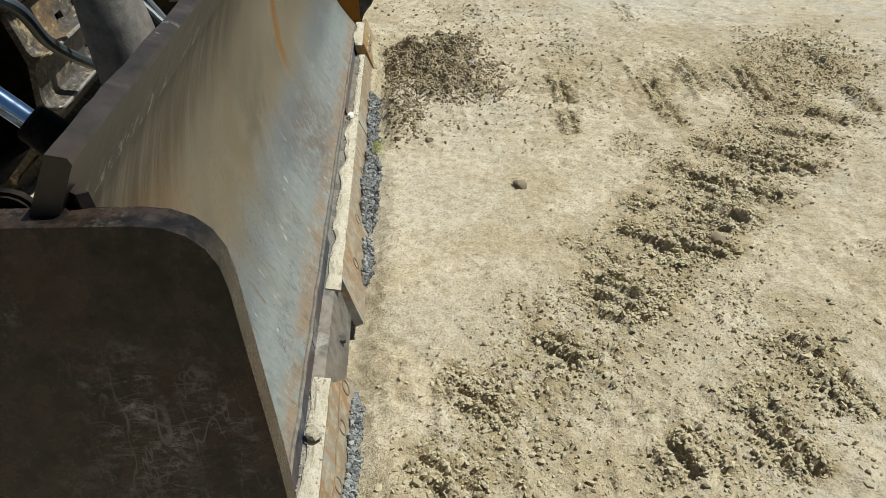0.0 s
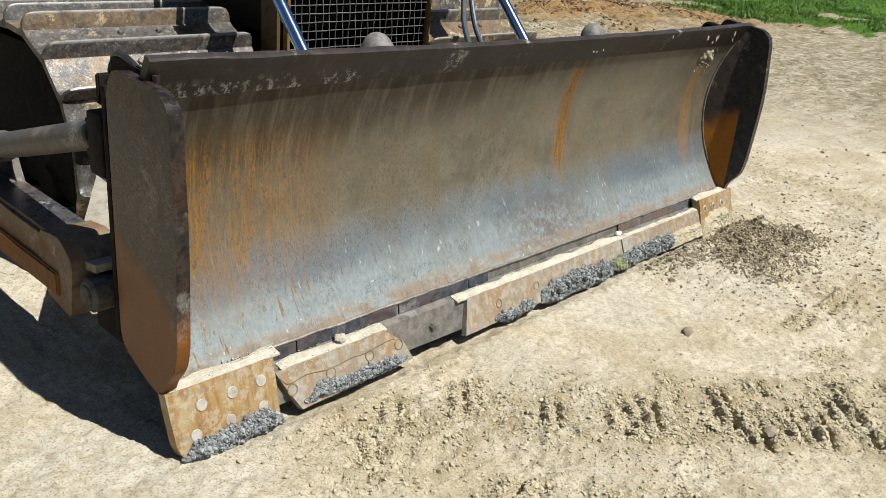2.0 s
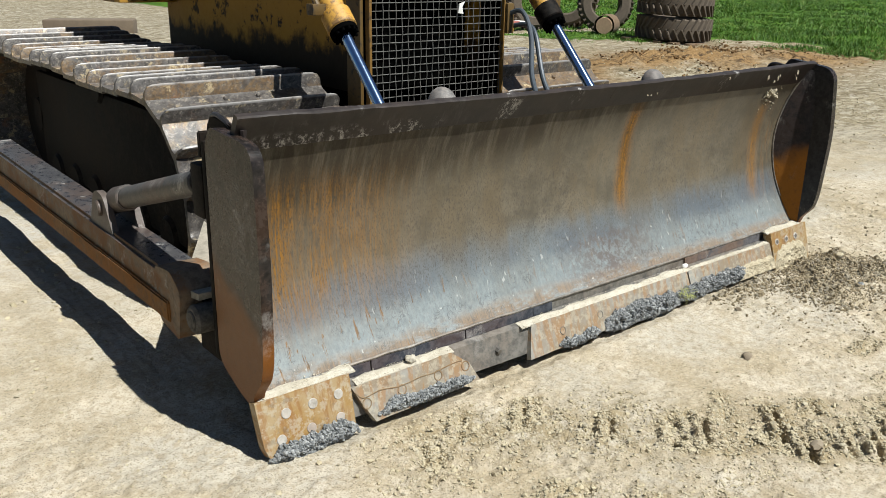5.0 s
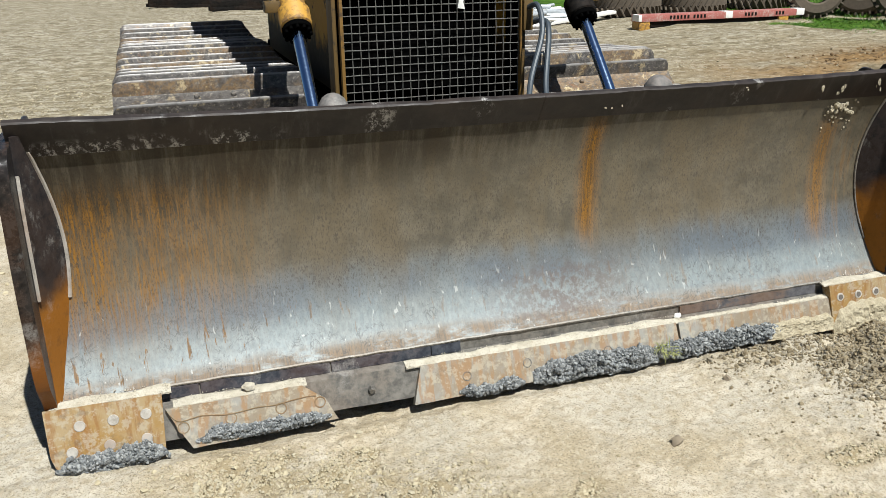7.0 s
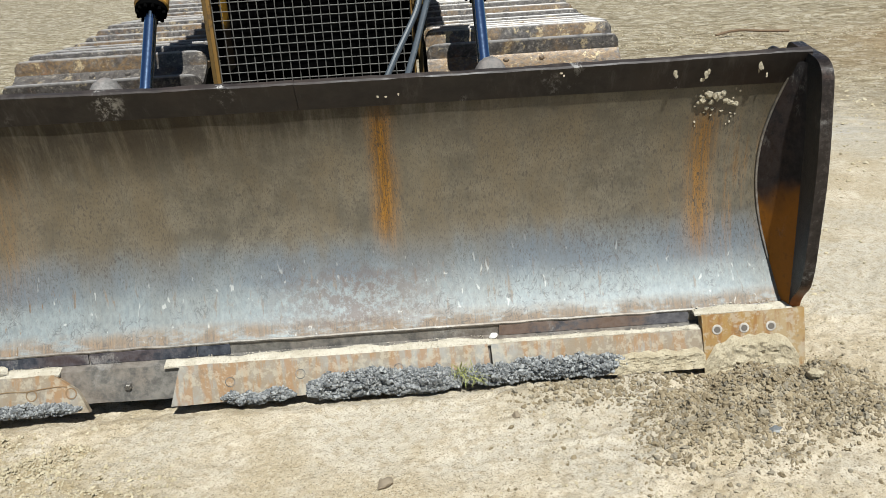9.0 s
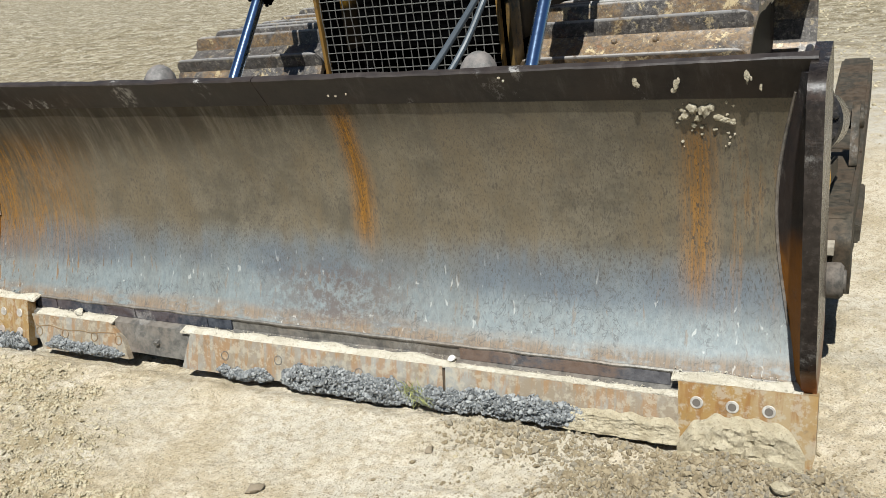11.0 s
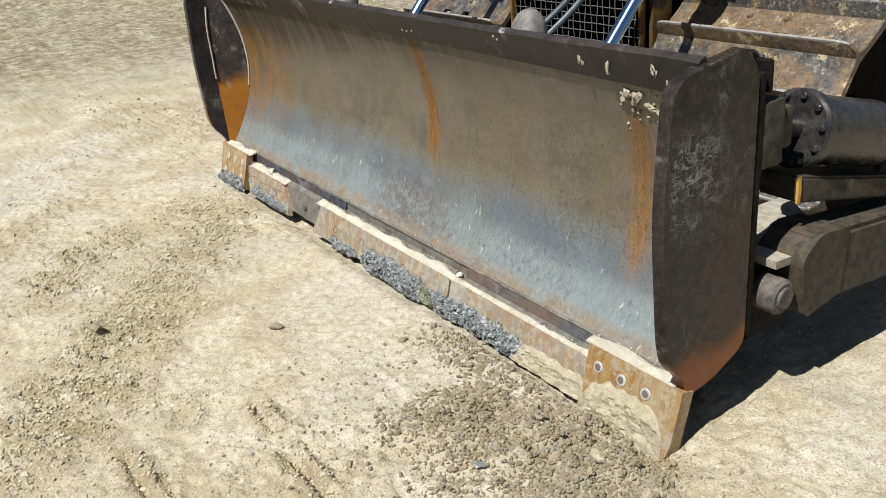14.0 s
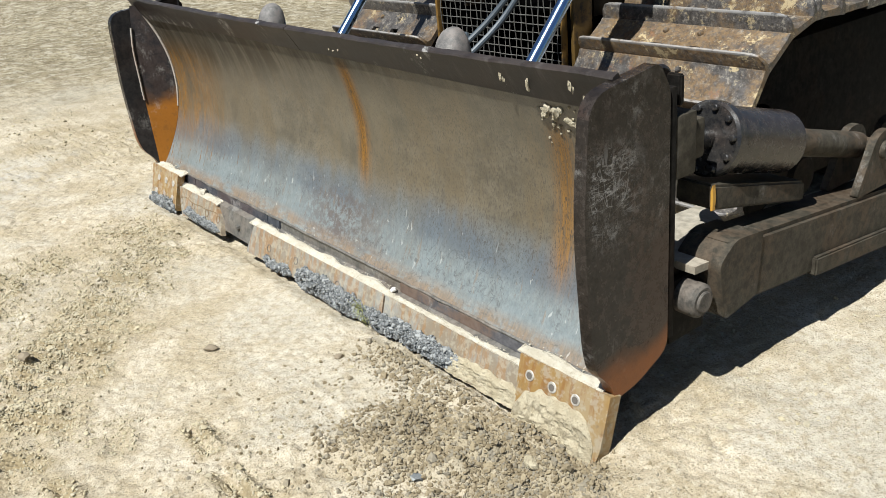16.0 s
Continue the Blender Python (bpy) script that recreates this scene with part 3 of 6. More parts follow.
def box(bm, lo, hi, bevel=0.0, m=None, taper=None):
    vs = [bm.verts.new((x, y, z)) for x in (lo[0], hi[0]) for y in (lo[1], hi[1]) for z in (lo[2], hi[2])]
    fs = [bm.faces.new([vs[i] for i in q]) for q in ((0, 1, 3, 2), (4, 6, 7, 5), (0, 4, 5, 1), (2, 3, 7, 6), (0, 2, 6, 4), (1, 5, 7, 3))]
    if bevel:
        es = list({e for f in fs for e in f.edges})
        got = bmesh.ops.bevel(bm, geom=es, offset=bevel, segments=2, affect="EDGES", profile=0.6)
        vs = list({v for f in got["faces"] for v in f.verts} | {v for v in vs if v.is_valid})
    if m is not None:
        for v in vs:
            v.co = m @ v.co
    return vs


def tube(bm, p0, p1, r0, r1=None, seg=20, cap=True, rim=0.0):
    """A round bar from p0 to p1; rim: a chamfer at both ends."""
    p0, p1 = Vector(p0), Vector(p1)
    r1 = r0 if r1 is None else r1
    ax = (p1 - p0).normalized()
    u = ax.orthogonal().normalized()
    w = ax.cross(u)
    rings = [(p0, r0), (p1, r1)]
    if rim:
        rings = [(p0, r0 - rim), (p0 + ax * rim, r0), (p1 - ax * rim, r1), (p1, r1 - rim)]
    loops = []
    for p, r in rings:
        loops.append([bm.verts.new(p + (u * math.cos(a) + w * math.sin(a)) * r) for a in (2 * math.pi * i / seg for i in range(seg))])
    for a, b in zip(loops, loops[1:]):
        for i in range(seg):
            bm.faces.new((a[i], a[(i + 1) % seg], b[(i + 1) % seg], b[i]))
    if cap:
        bm.faces.new(loops[0][::-1])
        bm.faces.new(loops[-1])


def ring(bm, c, axis, r_out, r_in, half, seg=28):
    """A flat ring about an axis."""
    c, ax = Vector(c), Vector(axis).normalized()
    u = ax.orthogonal().normalized()
    w = ax.cross(u)
    L = []
    for r, h in ((r_out, -half), (r_out, half), (r_in, half), (r_in, -half)):
        L.append([bm.verts.new(c + ax * h + (u * math.cos(a) + w * math.sin(a)) * r) for a in (2 * math.pi * i / seg for i in range(seg))])
    for k in range(4):
        a, b = L[k], L[(k + 1) % 4]
        for i in range(seg):
            bm.faces.new((a[i], a[(i + 1) % seg], b[(i + 1) % seg], b[i]))


def slab(bm, front, back):
    """A closed plate between two outlines with the same number of points."""
    a = [bm.verts.new(p) for p in front]
    b = [bm.verts.new(p) for p in back]
    n = len(a)
    bm.faces.new(a)
    bm.faces.new(b[::-1])
    for i in range(n):
        bm.faces.new((a[i], b[i], b[(i + 1) % n], a[(i + 1) % n]))


def rounded(points, radii, steps=5):
    """A polygon with rounded corners, in two dimensions."""
    out = []
    n = len(points)
    for i, r in enumerate(radii):
        p, a, b = Vector(points[i]), Vector(points[i - 1]), Vector(points[(i + 1) % n])
        if r <= 0:
            out.append(p)
            continue
        da, db = (a - p).normalized(), (b - p).normalized()
        for k in range(steps + 1):
            t = k / steps
            q0, q1 = p + da * r * (1 - t), p + db * r * t
            out.append(q0 * (1 - t) + q1 * t)
    return out


def hose(bm, points, r, seg=10):
    """A round hose along a smooth line through the points."""
    P = [Vector(p) for p in points]
    P = [P[0] * 2 - P[1]] + P + [P[-1] * 2 - P[-2]]
    line = []
    for i in range(1, len(P) - 2):
        for k in range(8):
            t = k / 8
            line.append(0.5 * ((2 * P[i]) + (P[i + 1] - P[i - 1]) * t + (2 * P[i - 1] - 5 * P[i] + 4 * P[i + 1] - P[i + 2]) * t * t
                               + (3 * P[i] - P[i - 1] - 3 * P[i + 1] + P[i + 2]) * t ** 3))
    line.append(P[-2])
    u = None
    loops = []
    for i, p in enumerate(line):
        ax = (line[min(i + 1, len(line) - 1)] - line[max(i - 1, 0)]).normalized()
        u = ax.orthogonal().normalized() if u is None else (u - ax * u.dot(ax)).normalized()
        w = ax.cross(u)
        loops.append([bm.verts.new(p + (u * math.cos(2 * math.pi * k / seg) + w * math.sin(2 * math.pi * k / seg)) * r) for k in range(seg)])
    for a, b in zip(loops, loops[1:]):
        for i in range(seg):
            bm.faces.new((a[i], a[(i + 1) % seg], b[(i + 1) % seg], b[i]))
    bm.faces.new(loops[0][::-1])
    bm.faces.new(loops[-1])


ICO = {}


def pebble_arrays(places, sizes, rng, flat=0.75, rough=0.34, level=1):
    """Many irregular stones as arrays of vertices and faces."""
    if level not in ICO:
        b = bmesh.new()
        bmesh.ops.create_icosphere(b, subdivisions=level, radius=1.0)
        b.verts.ensure_lookup_table()
        ICO[level] = (np.array([v.co[:] for v in b.verts]), np.array([[v.index for v in f.verts] for f in b.faces]))
        b.free()
    V, F = ICO[level]
    n, k = len(places), len(V)
    ang = rng.uniform(0, 6.283, (n, 3))
    ca, sa = np.cos(ang), np.sin(ang)
    o, z = np.ones(n), np.zeros(n)
    Rz = np.stack([ca[:, 0], -sa[:, 0], z, sa[:, 0], ca[:, 0], z, z, z, o], 1).reshape(n, 3, 3)
    Rx = np.stack([o, z, z, z, ca[:, 1], -sa[:, 1], z, sa[:, 1], ca[:, 1]], 1).reshape(n, 3, 3)
    jit = 1 + rng.uniform(-rough, rough, (n, k, 1))
    ax = rng.uniform(0.5, 1.35, (n, 1, 3))
    pts = V[None] * jit * ax
    pts = np.einsum("nij,nkj->nki", Rz @ Rx, pts)
    pts[:, :, 2] *= flat
    pts = pts * np.asarray(sizes)[:, None, None] + np.asarray(places)[:, None, :]
    faces = (F[None] + (np.arange(n) * k)[:, None, None]).reshape(-1, 3)
    return pts.reshape(-1, 3), faces


def lattice(x, y, seed):
    """Smooth random heights on a plane, minus one to one."""
    xi, yi = np.floor(x).astype(np.int64), np.floor(y).astype(np.int64)
    fx, fy = x - xi, y - yi
    fx, fy = fx * fx * (3 - 2 * fx), fy * fy * (3 - 2 * fy)

    def h(i, j):
        n = (i * 374761393 + j * 668265263 + seed * 974634777) & 0x7FFFFFFF
        n = ((n ^ (n >> 13)) * 1274126177) & 0x7FFFFFFF
        return ((n ^ (n >> 16)) & 0xFFFF) / 32767.5 - 1

    return (h(xi, yi) * (1 - fx) + h(xi + 1, yi) * fx) * (1 - fy) + (h(xi, yi + 1) * (1 - fx) + h(xi + 1, yi + 1) * fx) * fy


def fbm(x, y, scale, octaves, seed, gain=0.5):
    out, a, s = 0.0, 1.0, scale
    for k in range(octaves):
        c, d = math.cos(0.7 * k + seed), math.sin(0.7 * k + seed)
        out = out + a * lattice((x * c - y * d) * s, (x * d + y * c) * s, seed + k)
        a, s = a * gain, s * 2.03
    return out


# ---- the ground ----
def step(v, a, b):
    t = np.clip((v - a) / (b - a), 0, 1)
    return t * t * (3 - 2 * t)


def bar(x, y, cx, cy, ang, half_l, half_w):
    """1 inside a soft-edged bar on the ground."""
    c, s = math.cos(ang), math.sin(ang)
    u, v = (x - cx) * c + (y - cy) * s, -(x - cx) * s + (y - cy) * c
    return step(np.abs(u), half_l * 1.15, half_l * 0.8) * step(np.abs(v), half_w * 1.4, half_w * 0.3)


def mark_list():
    """The prints of track pads and tyre lugs: centre, angle, half length, half width, depth."""
    rg = np.random.default_rng(5)
    lugs = [(0.36, -1.48, 0.24), (0.33, -1.61, 0.13), (0.18, -1.31, 0.23), (0.10, -1.46, 0.07), (-0.03, -1.28, 0.10), (-0.10, -1.21, 0.09), (-0.16, -0.98, 0.13),
            (-0.23, -1.13, 0.10), (-0.41, -0.84, 0.09), (-0.53, -0.78, 0.12), (-0.86, -0.36, 0.10), (-1.08, -0.26, 0.09), (0.65, -1.89, 0.10), (-0.68, -0.62, 0.10), (0.52, -1.72, 0.12)]
    marks = [(x, y, 0.74 + rg.uniform(-0.08, 0.08), h, 0.017, rg.uniform(0.030, 0.044)) for x, y, h in lugs]
    pads = [(0.94, -1.29, 0.26), (1.14, -0.89, 0.14), (0.78, -0.87, 0.10), (1.20, -1.49, 0.18), (0.81, -2.10, 0.13), (1.25, -2.13, 0.15), (1.05, -1.72, 0.22)]
    marks += [(x, y, rg.uniform(-0.08, 0.06), h, 0.017, rg.uniform(0.026, 0.040)) for x, y, h in pads]
    dents = [(-0.81, -1.23, 0.11), (-0.97, -1.28, 0.06), (-0.99, -1.05, 0.09), (-1.14, -1.07, 0.06), (-1.10, -0.86, 0.08), (-1.12, -0.80, 0.06)]
    marks += [(x, y, rg.uniform(0.1, 0.5), h, 0.020, rg.uniform(0.024, 0.034)) for x, y, h in dents]
    for k in range(22):
        t = rg.uniform(0, 1)
        marks.append((-1.2 + 1.75 * t + rg.normal(0, 0.10), -0.28 - 1.3 * t + rg.normal(0, 0.10), 0.74 + rg.uniform(-0.3, 0.3), rg.uniform(0.04, 0.11), rg.uniform(0.012, 0.020), rg.uniform(0.010, 0.024)))
    for k in range(46):
        marks.append((rg.uniform(-3.2, 3.4), rg.uniform(-3.0, -0.6), rg.uniform(-0.5, 0.4), rg.uniform(0.06, 0.2), rg.uniform(0.012, 0.03), rg.uniform(0.006, 0.014)))
    return marks


RIDGES = [(-0.89, -0.26, 0.10), (-1.03, -0.45, 0.11), (-1.11, -0.65, 0.08), (-0.99, -0.84, 0.04), (-0.61, -1.05, 0.04), (1.19, -1.22, 0.26), (1.14, -1.44, 0.26), (1.03, -1.64, 0.32), (0.89, -0.44, 0.15)]


def smooth_patch(x, y):
    """1 where the yard is worn smooth in front of the blade."""
    return np.exp(-(((x - 0.15) / 0.85) ** 2 + ((y + 0.38) / 0.30) ** 2) ** 2)


def wheel_churn(x, y):
    """How far the soil is broken up along the lines that wheels have driven."""
    out = np.zeros_like(np.asarray(x, float))
    for x0, y0, x1, y1, w in ((-1.25, -0.22, 0.55, -1.62, 0.20), (-1.25, -0.80, -0.75, -1.30, 0.15), (0.55, -1.75, 1.45, -2.10, 0.26), (-1.35, -0.45, -0.55, -0.60, 0.16)):
        dx, dy = x1 - x0, y1 - y0
        t = np.clip(((x - x0) * dx + (y - y0) * dy) / (dx * dx + dy * dy), 0, 1)
        d = np.hypot(x - x0 - t * dx, y - y0 - t * dy)
        out = np.maximum(out, np.exp(-(d / w) ** 2))
    return out * np.clip(0.75 + 0.7 * fbm(x, y, 4.5, 3, 27), 0, 1)


MARKS = mark_list()


def in_marks(n):
    """Places in and beside the prints, where the soil is broken up."""
    k = rng.integers(0, len(MARKS), n)
    m = np.array(MARKS)[k]
    u, v = rng.uniform(-1.1, 1.1, n) * m[:, 3], rng.normal(0.6, 1.6, n) * m[:, 4]
    c, s = np.cos(m[:, 2]), np.sin(m[:, 2])
    x, y = m[:, 0] + u * c - v * s, m[:, 1] + u * s + v * c
    keep = (y < -0.12) & (rng.uniform(0, 1, n) < 0.25 + m[:, 5] * 40)
    return x[keep], y[keep]


PILE = (1.53, -0.30, 0.54, 0.33)


def pile(x, y):
    d = np.hypot((x - PILE[0]) / PILE[2], (y - PILE[1]) / PILE[3]) + 0.30 * fbm(x, y, 3.2, 3, 35)
    d2 = np.hypot((x - 1.10) / 0.42, (y + 0.16) / 0.13)
    near_edge = step(y, -0.065, -0.15) + step(x, 1.50, 1.75)
    return np.clip(near_edge, 0, 1) * np.maximum(step(d, 1.05, 0.10), 0.45 * step(d2, 1.2, 0.2))


def grass_cover(x, y):
    """1 where grass grows, beyond the yard's far edge."""
    edge = 14.3 + 0.10 * np.maximum(6.5 - y, 0) ** 1.6 - 0.32 * np.clip(y - 6.5, 0, 4.5)
    a = step(x - edge + 2.4 * fbm(x, y, 0.40, 5, 41, 0.7), -0.4, 0.8)
    b = step(y - 16.5 + 0.0 * x + 0.8 * fbm(x, y, 0.4, 3, 43), -0.6, 0.9) * step(x, 7.5, 9.5)
    return np.maximum(a, b)


def ground_height(x, y):
    x, y = np.asarray(x, float), np.asarray(y, float)
    near = step(np.hypot(x, y + 0.6), 9.0, 3.0)
    h = 0.010 * fbm(x, y, 1.1, 3, 3) + near * (0.0065 * fbm(x, y, 6.0, 3, 7) + 0.0042 * fbm(x, y, 22.0, 3, 11, 0.6))
    churn = step(fbm(x, y, 1.3, 3, 19), -0.15, 0.7)
    h = h + near * churn * 0.013 * np.abs(fbm(x, y, 15.0, 3, 23, 0.6))
    m = np.zeros_like(h)
    rim = np.zeros_like(h)
    for cx, cy, a, hl, hw, dep in MARKS:
        sel = (np.abs(x - cx) < hl + 0.15) & (np.abs(y - cy) < hl + 0.15)
        if sel.any():
            b = bar(x[sel], y[sel], cx, cy, a, hl, hw)
            m[sel] = np.maximum(m[sel], dep * b)
            off = hw * 1.8
            r = bar(x[sel], y[sel], cx - math.sin(a) * off, cy + math.cos(a) * off, a, hl * 0.9, hw)
            rim[sel] = np.maximum(rim[sel], 0.6 * dep * r)
    h = h - m * (0.7 + 0.5 * fbm(x, y, 14, 2, 5)) + rim * (0.6 + 0.7 * np.abs(fbm(x, y, 22, 2, 9)))
    for cx, cy, hl in RIDGES:
        sel = (np.abs(x - cx) < hl + 0.1) & (np.abs(y - cy) < 0.06)
        if sel.any():
            h[sel] = h[sel] + 0.009 * bar(x[sel], y[sel], cx, cy, 0.0, hl, 0.013)
    c = wheel_churn(x, y)
    h = h * (1 - 0.45 * smooth_patch(x, y))
    h = h + c * (0.013 * np.abs(fbm(x, y, 12.0, 3, 83, 0.6)) + 0.010 * np.abs(fbm(x, y, 34.0, 2, 85, 0.6)) - 0.006)
    h = h + near * (0.0032 * np.abs(fbm(x, y, 30.0, 2, 87, 0.6)) + 0.0022 * fbm(x, y, 55.0, 1, 89))
    p = pile(x, y)
    h = h + p * (0.058 + 0.036 * fbm(x, y, 10, 3, 31) + 0.020 * fbm(x, y, 28, 2, 33))
    under = step(np.abs(x), 1.68, 1.45) * step(y, -0.150, -0.020) * step(y, 0.6, 0.25) * (1 - 0.5 * np.clip(p, 0, 1))
    h = h - 0.036 * under - 0.040 * np.exp(-((x - 1.70) / 0.10) ** 2 - ((y + 0.075) / 0.06) ** 2)
    far = step(np.hypot(x, y), 5, 14)
    mound = np.exp(-(((x - 9.6) / 2.2) ** 2 + ((y - 6.4) / 1.1) ** 2))
    h = h + mound * (0.10 + 0.20 * np.abs(fbm(x, y, 2.2, 4, 51, 0.65))) + far * (0.05 * fbm(x, y, 0.5, 3, 53) + 0.034 * np.abs(fbm(x * 0.6, y * 1.6, 1.7, 4, 57, 0.7)))
    return h


def spread(lo, hi, fine_lo, fine_hi, fine, growth=1.12, top=6.0):
    out = list(np.arange(fine_lo, fine_hi, fine))
    s, v = fine, fine_hi
    up = []
    while v < hi:
        up.append(v)
        s = min(s * growth, top)
        v += s
    s, v = fine, fine_lo
    down = []
    while v > lo:
        s = min(s * growth, top)
        v -= s
        down.append(v)
    return np.array(down[::-1] + out + up)


def build_ground():
    xs, ys = spread(-220, 240, -2.3, 2.6, 0.0095, 1.045), spread(-120, 260, -1.9, 0.2, 0.0095, 1.045)
    X, Y = np.meshgrid(xs, ys)
    Z = ground_height(X.ravel(), Y.ravel()).reshape(X.shape)
    ny, nx = X.shape
    V = np.stack([X.ravel(), Y.ravel(), Z.ravel()], 1)
    i = np.arange(nx * ny).reshape(ny, nx)
    F = np.stack([i[:-1, :-1], i[:-1, 1:], i[1:, 1:], i[1:, :-1]], -1).reshape(-1, 4)
    me = raw("ground", V.tolist(), F.tolist(), M_GROUND, True)
    x, y = V[:, 0], V[:, 1]
    mound = np.exp(-(((x - 9.6) / 3.4) ** 2 + ((y - 6.4) / 1.6) ** 2)) + 0.7 * np.exp(-(((x - 14.0) / 5.0) ** 2 + ((y - 5.6) / 1.2) ** 2))
    brk = np.zeros(len(x))
    for cx, cy, a, hl, hw, dep in MARKS:
        sel = (np.abs(x - cx) < hl + 0.25) & (np.abs(y - cy) < hl + 0.25)
        if dep > 0.009:
            brk[sel] = np.maximum(brk[sel], min(1.0, dep * 45) * bar(x[sel], y[sel], cx, cy, a, hl * 1.25, hw * 3.2))
    for name, val in (("broken", np.clip(brk + 0.9 * wheel_churn(x, y) + 0.6 * step(fbm(x, y, 1.3, 3, 19), 0.2, 0.9) * (1 - smooth_patch(x, y)), 0, 1)), ("loose", np.clip(pile(x, y) * 1.2, 0, 1)), ("grass", grass_cover(x, y)),
                      ("stony", np.clip(0.75 * step(fbm(x, y, 0.32, 3, 61), 0.0, 0.7) + step(y, 8, 16) * step(x, 7, 1), 0, 1)),
                      ("worked", step(np.hypot(x, y + 0.5), 3.5, 8.0)),
                      ("earth", np.clip(mound * (0.6 + 0.7 * fbm(x, y, 0.9, 4, 71)) * 1.4, 0, 1))):
        me.attributes.new(name, "FLOAT", "POINT").data.foreach_set("value", val.astype(np.float32))
    return tagged(new("ground", me), "pale tan compacted dirt yard with track prints, grass beyond", "ground", kind="structure")


build_ground()
rng = np.random.default_rng(17)


def scatter(name, n, where, sizes, mat, label, category, sink=0.35, flat=0.75, level=1):
    x, y = where(n)
    s = sizes(len(x))
    z = ground_height(x, y) + s * (0.5 - sink)
    V, F = pebble_arrays(np.stack([x, y, z], 1), s, rng, flat, 0.42, level)
    return tagged(new(name, raw(name, V.tolist(), F.tolist(), mat)), label, category, kind="stuff")


def yard(n):
    x, y = rng.uniform(-3.6, 3.8, n), rng.uniform(-2.6, 1.6, n)
    keep = rng.uniform(0, 1, n) < (0.25 + 0.75 * step(fbm(x, y, 1.3, 3, 19), -0.3, 0.6)) * (1 - 0.75 * smooth_patch(x, y))
    keep &= ~((np.abs(x) < 1.8) & (y > -0.1) & (y < 0.4))
    return x[keep], y[keep]


def far_yard(n):
    x, y = rng.uniform(-5, 11, n), rng.uniform(-2.5, 9.5, n)
    keep = (np.hypot(x, y + 0.5) > 2.6) & ((np.abs(x) > 1.75) | (y < -0.2) | (y > 4.9))
    keep &= rng.uniform(0, 1, n) < 0.2 + 0.8 * step(fbm(x * 0.5, y, 0.9, 3, 91), -0.2, 0.6)
    return x[keep], y[keep]


def heap(n):
    x, y = rng.uniform(0.5, 2.8, n), rng.uniform(-1.1, 0.05, n)
    keep = rng.uniform(0, 1, n) < 0.022 * step(np.hypot(x - 1.6, y + 0.4), 1.3, 0.5) + pile(x, y) ** 0.9
    return x[keep], y[keep]


def driven(n):
    x, y = rng.uniform(-1.7, 1.8, n), rng.uniform(-2.4, -0.1, n)
    keep = (rng.uniform(0, 1, n) < wheel_churn(x, y) ** 1.2) & (y < -0.13)
    return x[keep], y[keep]


scatter("churned_soil", 60000, driven, lambda n: 0.0022 + 0.0120 * rng.beta(1.0, 5.0, n), M_CLOD, "loose crumbled soil along the wheel tracks", "soil", 0.25, 0.9)
scatter("soil_crumbs", 36000, yard, lambda n: 0.0020 + 0.0095 * rng.beta(1.0, 6.0, n), M_CLOD, "small crumbs of dry tan soil on the yard", "soil")
scatter("broken_soil", 30000, in_marks, lambda n: 0.0022 + 0.0105 * rng.beta(1.0, 5.0, n), M_CLOD, "broken dry soil thrown up by track prints", "soil", 0.3)
scatter("far_clods", 26000, far_yard, lambda n: 0.005 + 0.020 * rng.beta(1.0, 4.0, n), M_CLOD, "scattered dry clods farther out on the yard", "soil")
scatter("soil_clods", 1500, yard, lambda n: 0.006 + 0.010 * rng.beta(1.0, 4.0, n), M_CLOD, "dry tan clods lying on the yard", "soil")
scatter("loose_earth", 76000, heap, lambda n: 0.0024 + 0.012 * rng.beta(1.0, 5.0, n), M_PILE, "loose brown crumbled earth beside the blade", "earth", 0.2, 0.95)
scatter("loose_clods", 3200, heap, lambda n: 0.0050 + 0.013 * rng.beta(1.0, 4.5, n), M_PILE, "crumbling brown earth clods beside the blade", "earth", 0.15, 0.9, 2)


def mound_clods(n):
    x, y = rng.uniform(7.0, 16.5, n), rng.uniform(4.2, 8.4, n)
    d = np.exp(-(((x - 10.6) / 2.6) ** 2 + ((y - 6.4) / 1.0) ** 2)) + 0.5 * np.exp(-(((x - 14.5) / 2.0) ** 2 + ((y - 5.4) / 0.7) ** 2))
    keep = rng.uniform(0, 1, n) < d * (0.5 + 0.6 * fbm(x, y, 1.2, 3, 15))
    return x[keep], y[keep]


scatter("earth_mound_clods", 26000, mound_clods, lambda n: 0.010 + 0.060 * rng.beta(1.0, 8.0, n), M_EARTH, "red-brown turned earth clods along the yard's edge", "earth", 0.3)


def stone(name, x, y, size, mat, label, stretch=(1.2, 0.9, 0.7), z=None, turn=0.0):
    b = bmesh.new()
    bmesh.ops.create_icosphere(b, subdivisions=2, radius=1.0)
    for v in b.verts:
        k = 1 + 0.5 * noise.noise(v.co * 1.1 + Vector((x * 9, y * 7, 3))) + 0.3 * noise.noise(v.co * 2.7 + Vector((y * 5, 1, x)))
        v.co = Vector((v.co.x * stretch[0], v.co.y * stretch[1], v.co.z * stretch[2])) * k * size
    ob = new(name, mesh(name, b, mat))
    zz = float(ground_height(np.array([x]), np.array([y]))[0]) + size * stretch[2] * 0.55 if z is None else z
    ob.matrix_world = pose(x, y, zz, 0, 0, turn)
    return tagged(ob, label, "stone")


stone("stone", -0.224, -1.161, 0.024, M_ROCK, "dark brown stone lying on the dirt yard")
stone("stone", 0.256, -0.596, 0.022, M_ROCK, "dark brown stone lying on smooth dirt", turn=40)
stone("stone", 0.69, -0.279, 0.014, M_ROCK, "small brown stone on smooth dirt", turn=70)
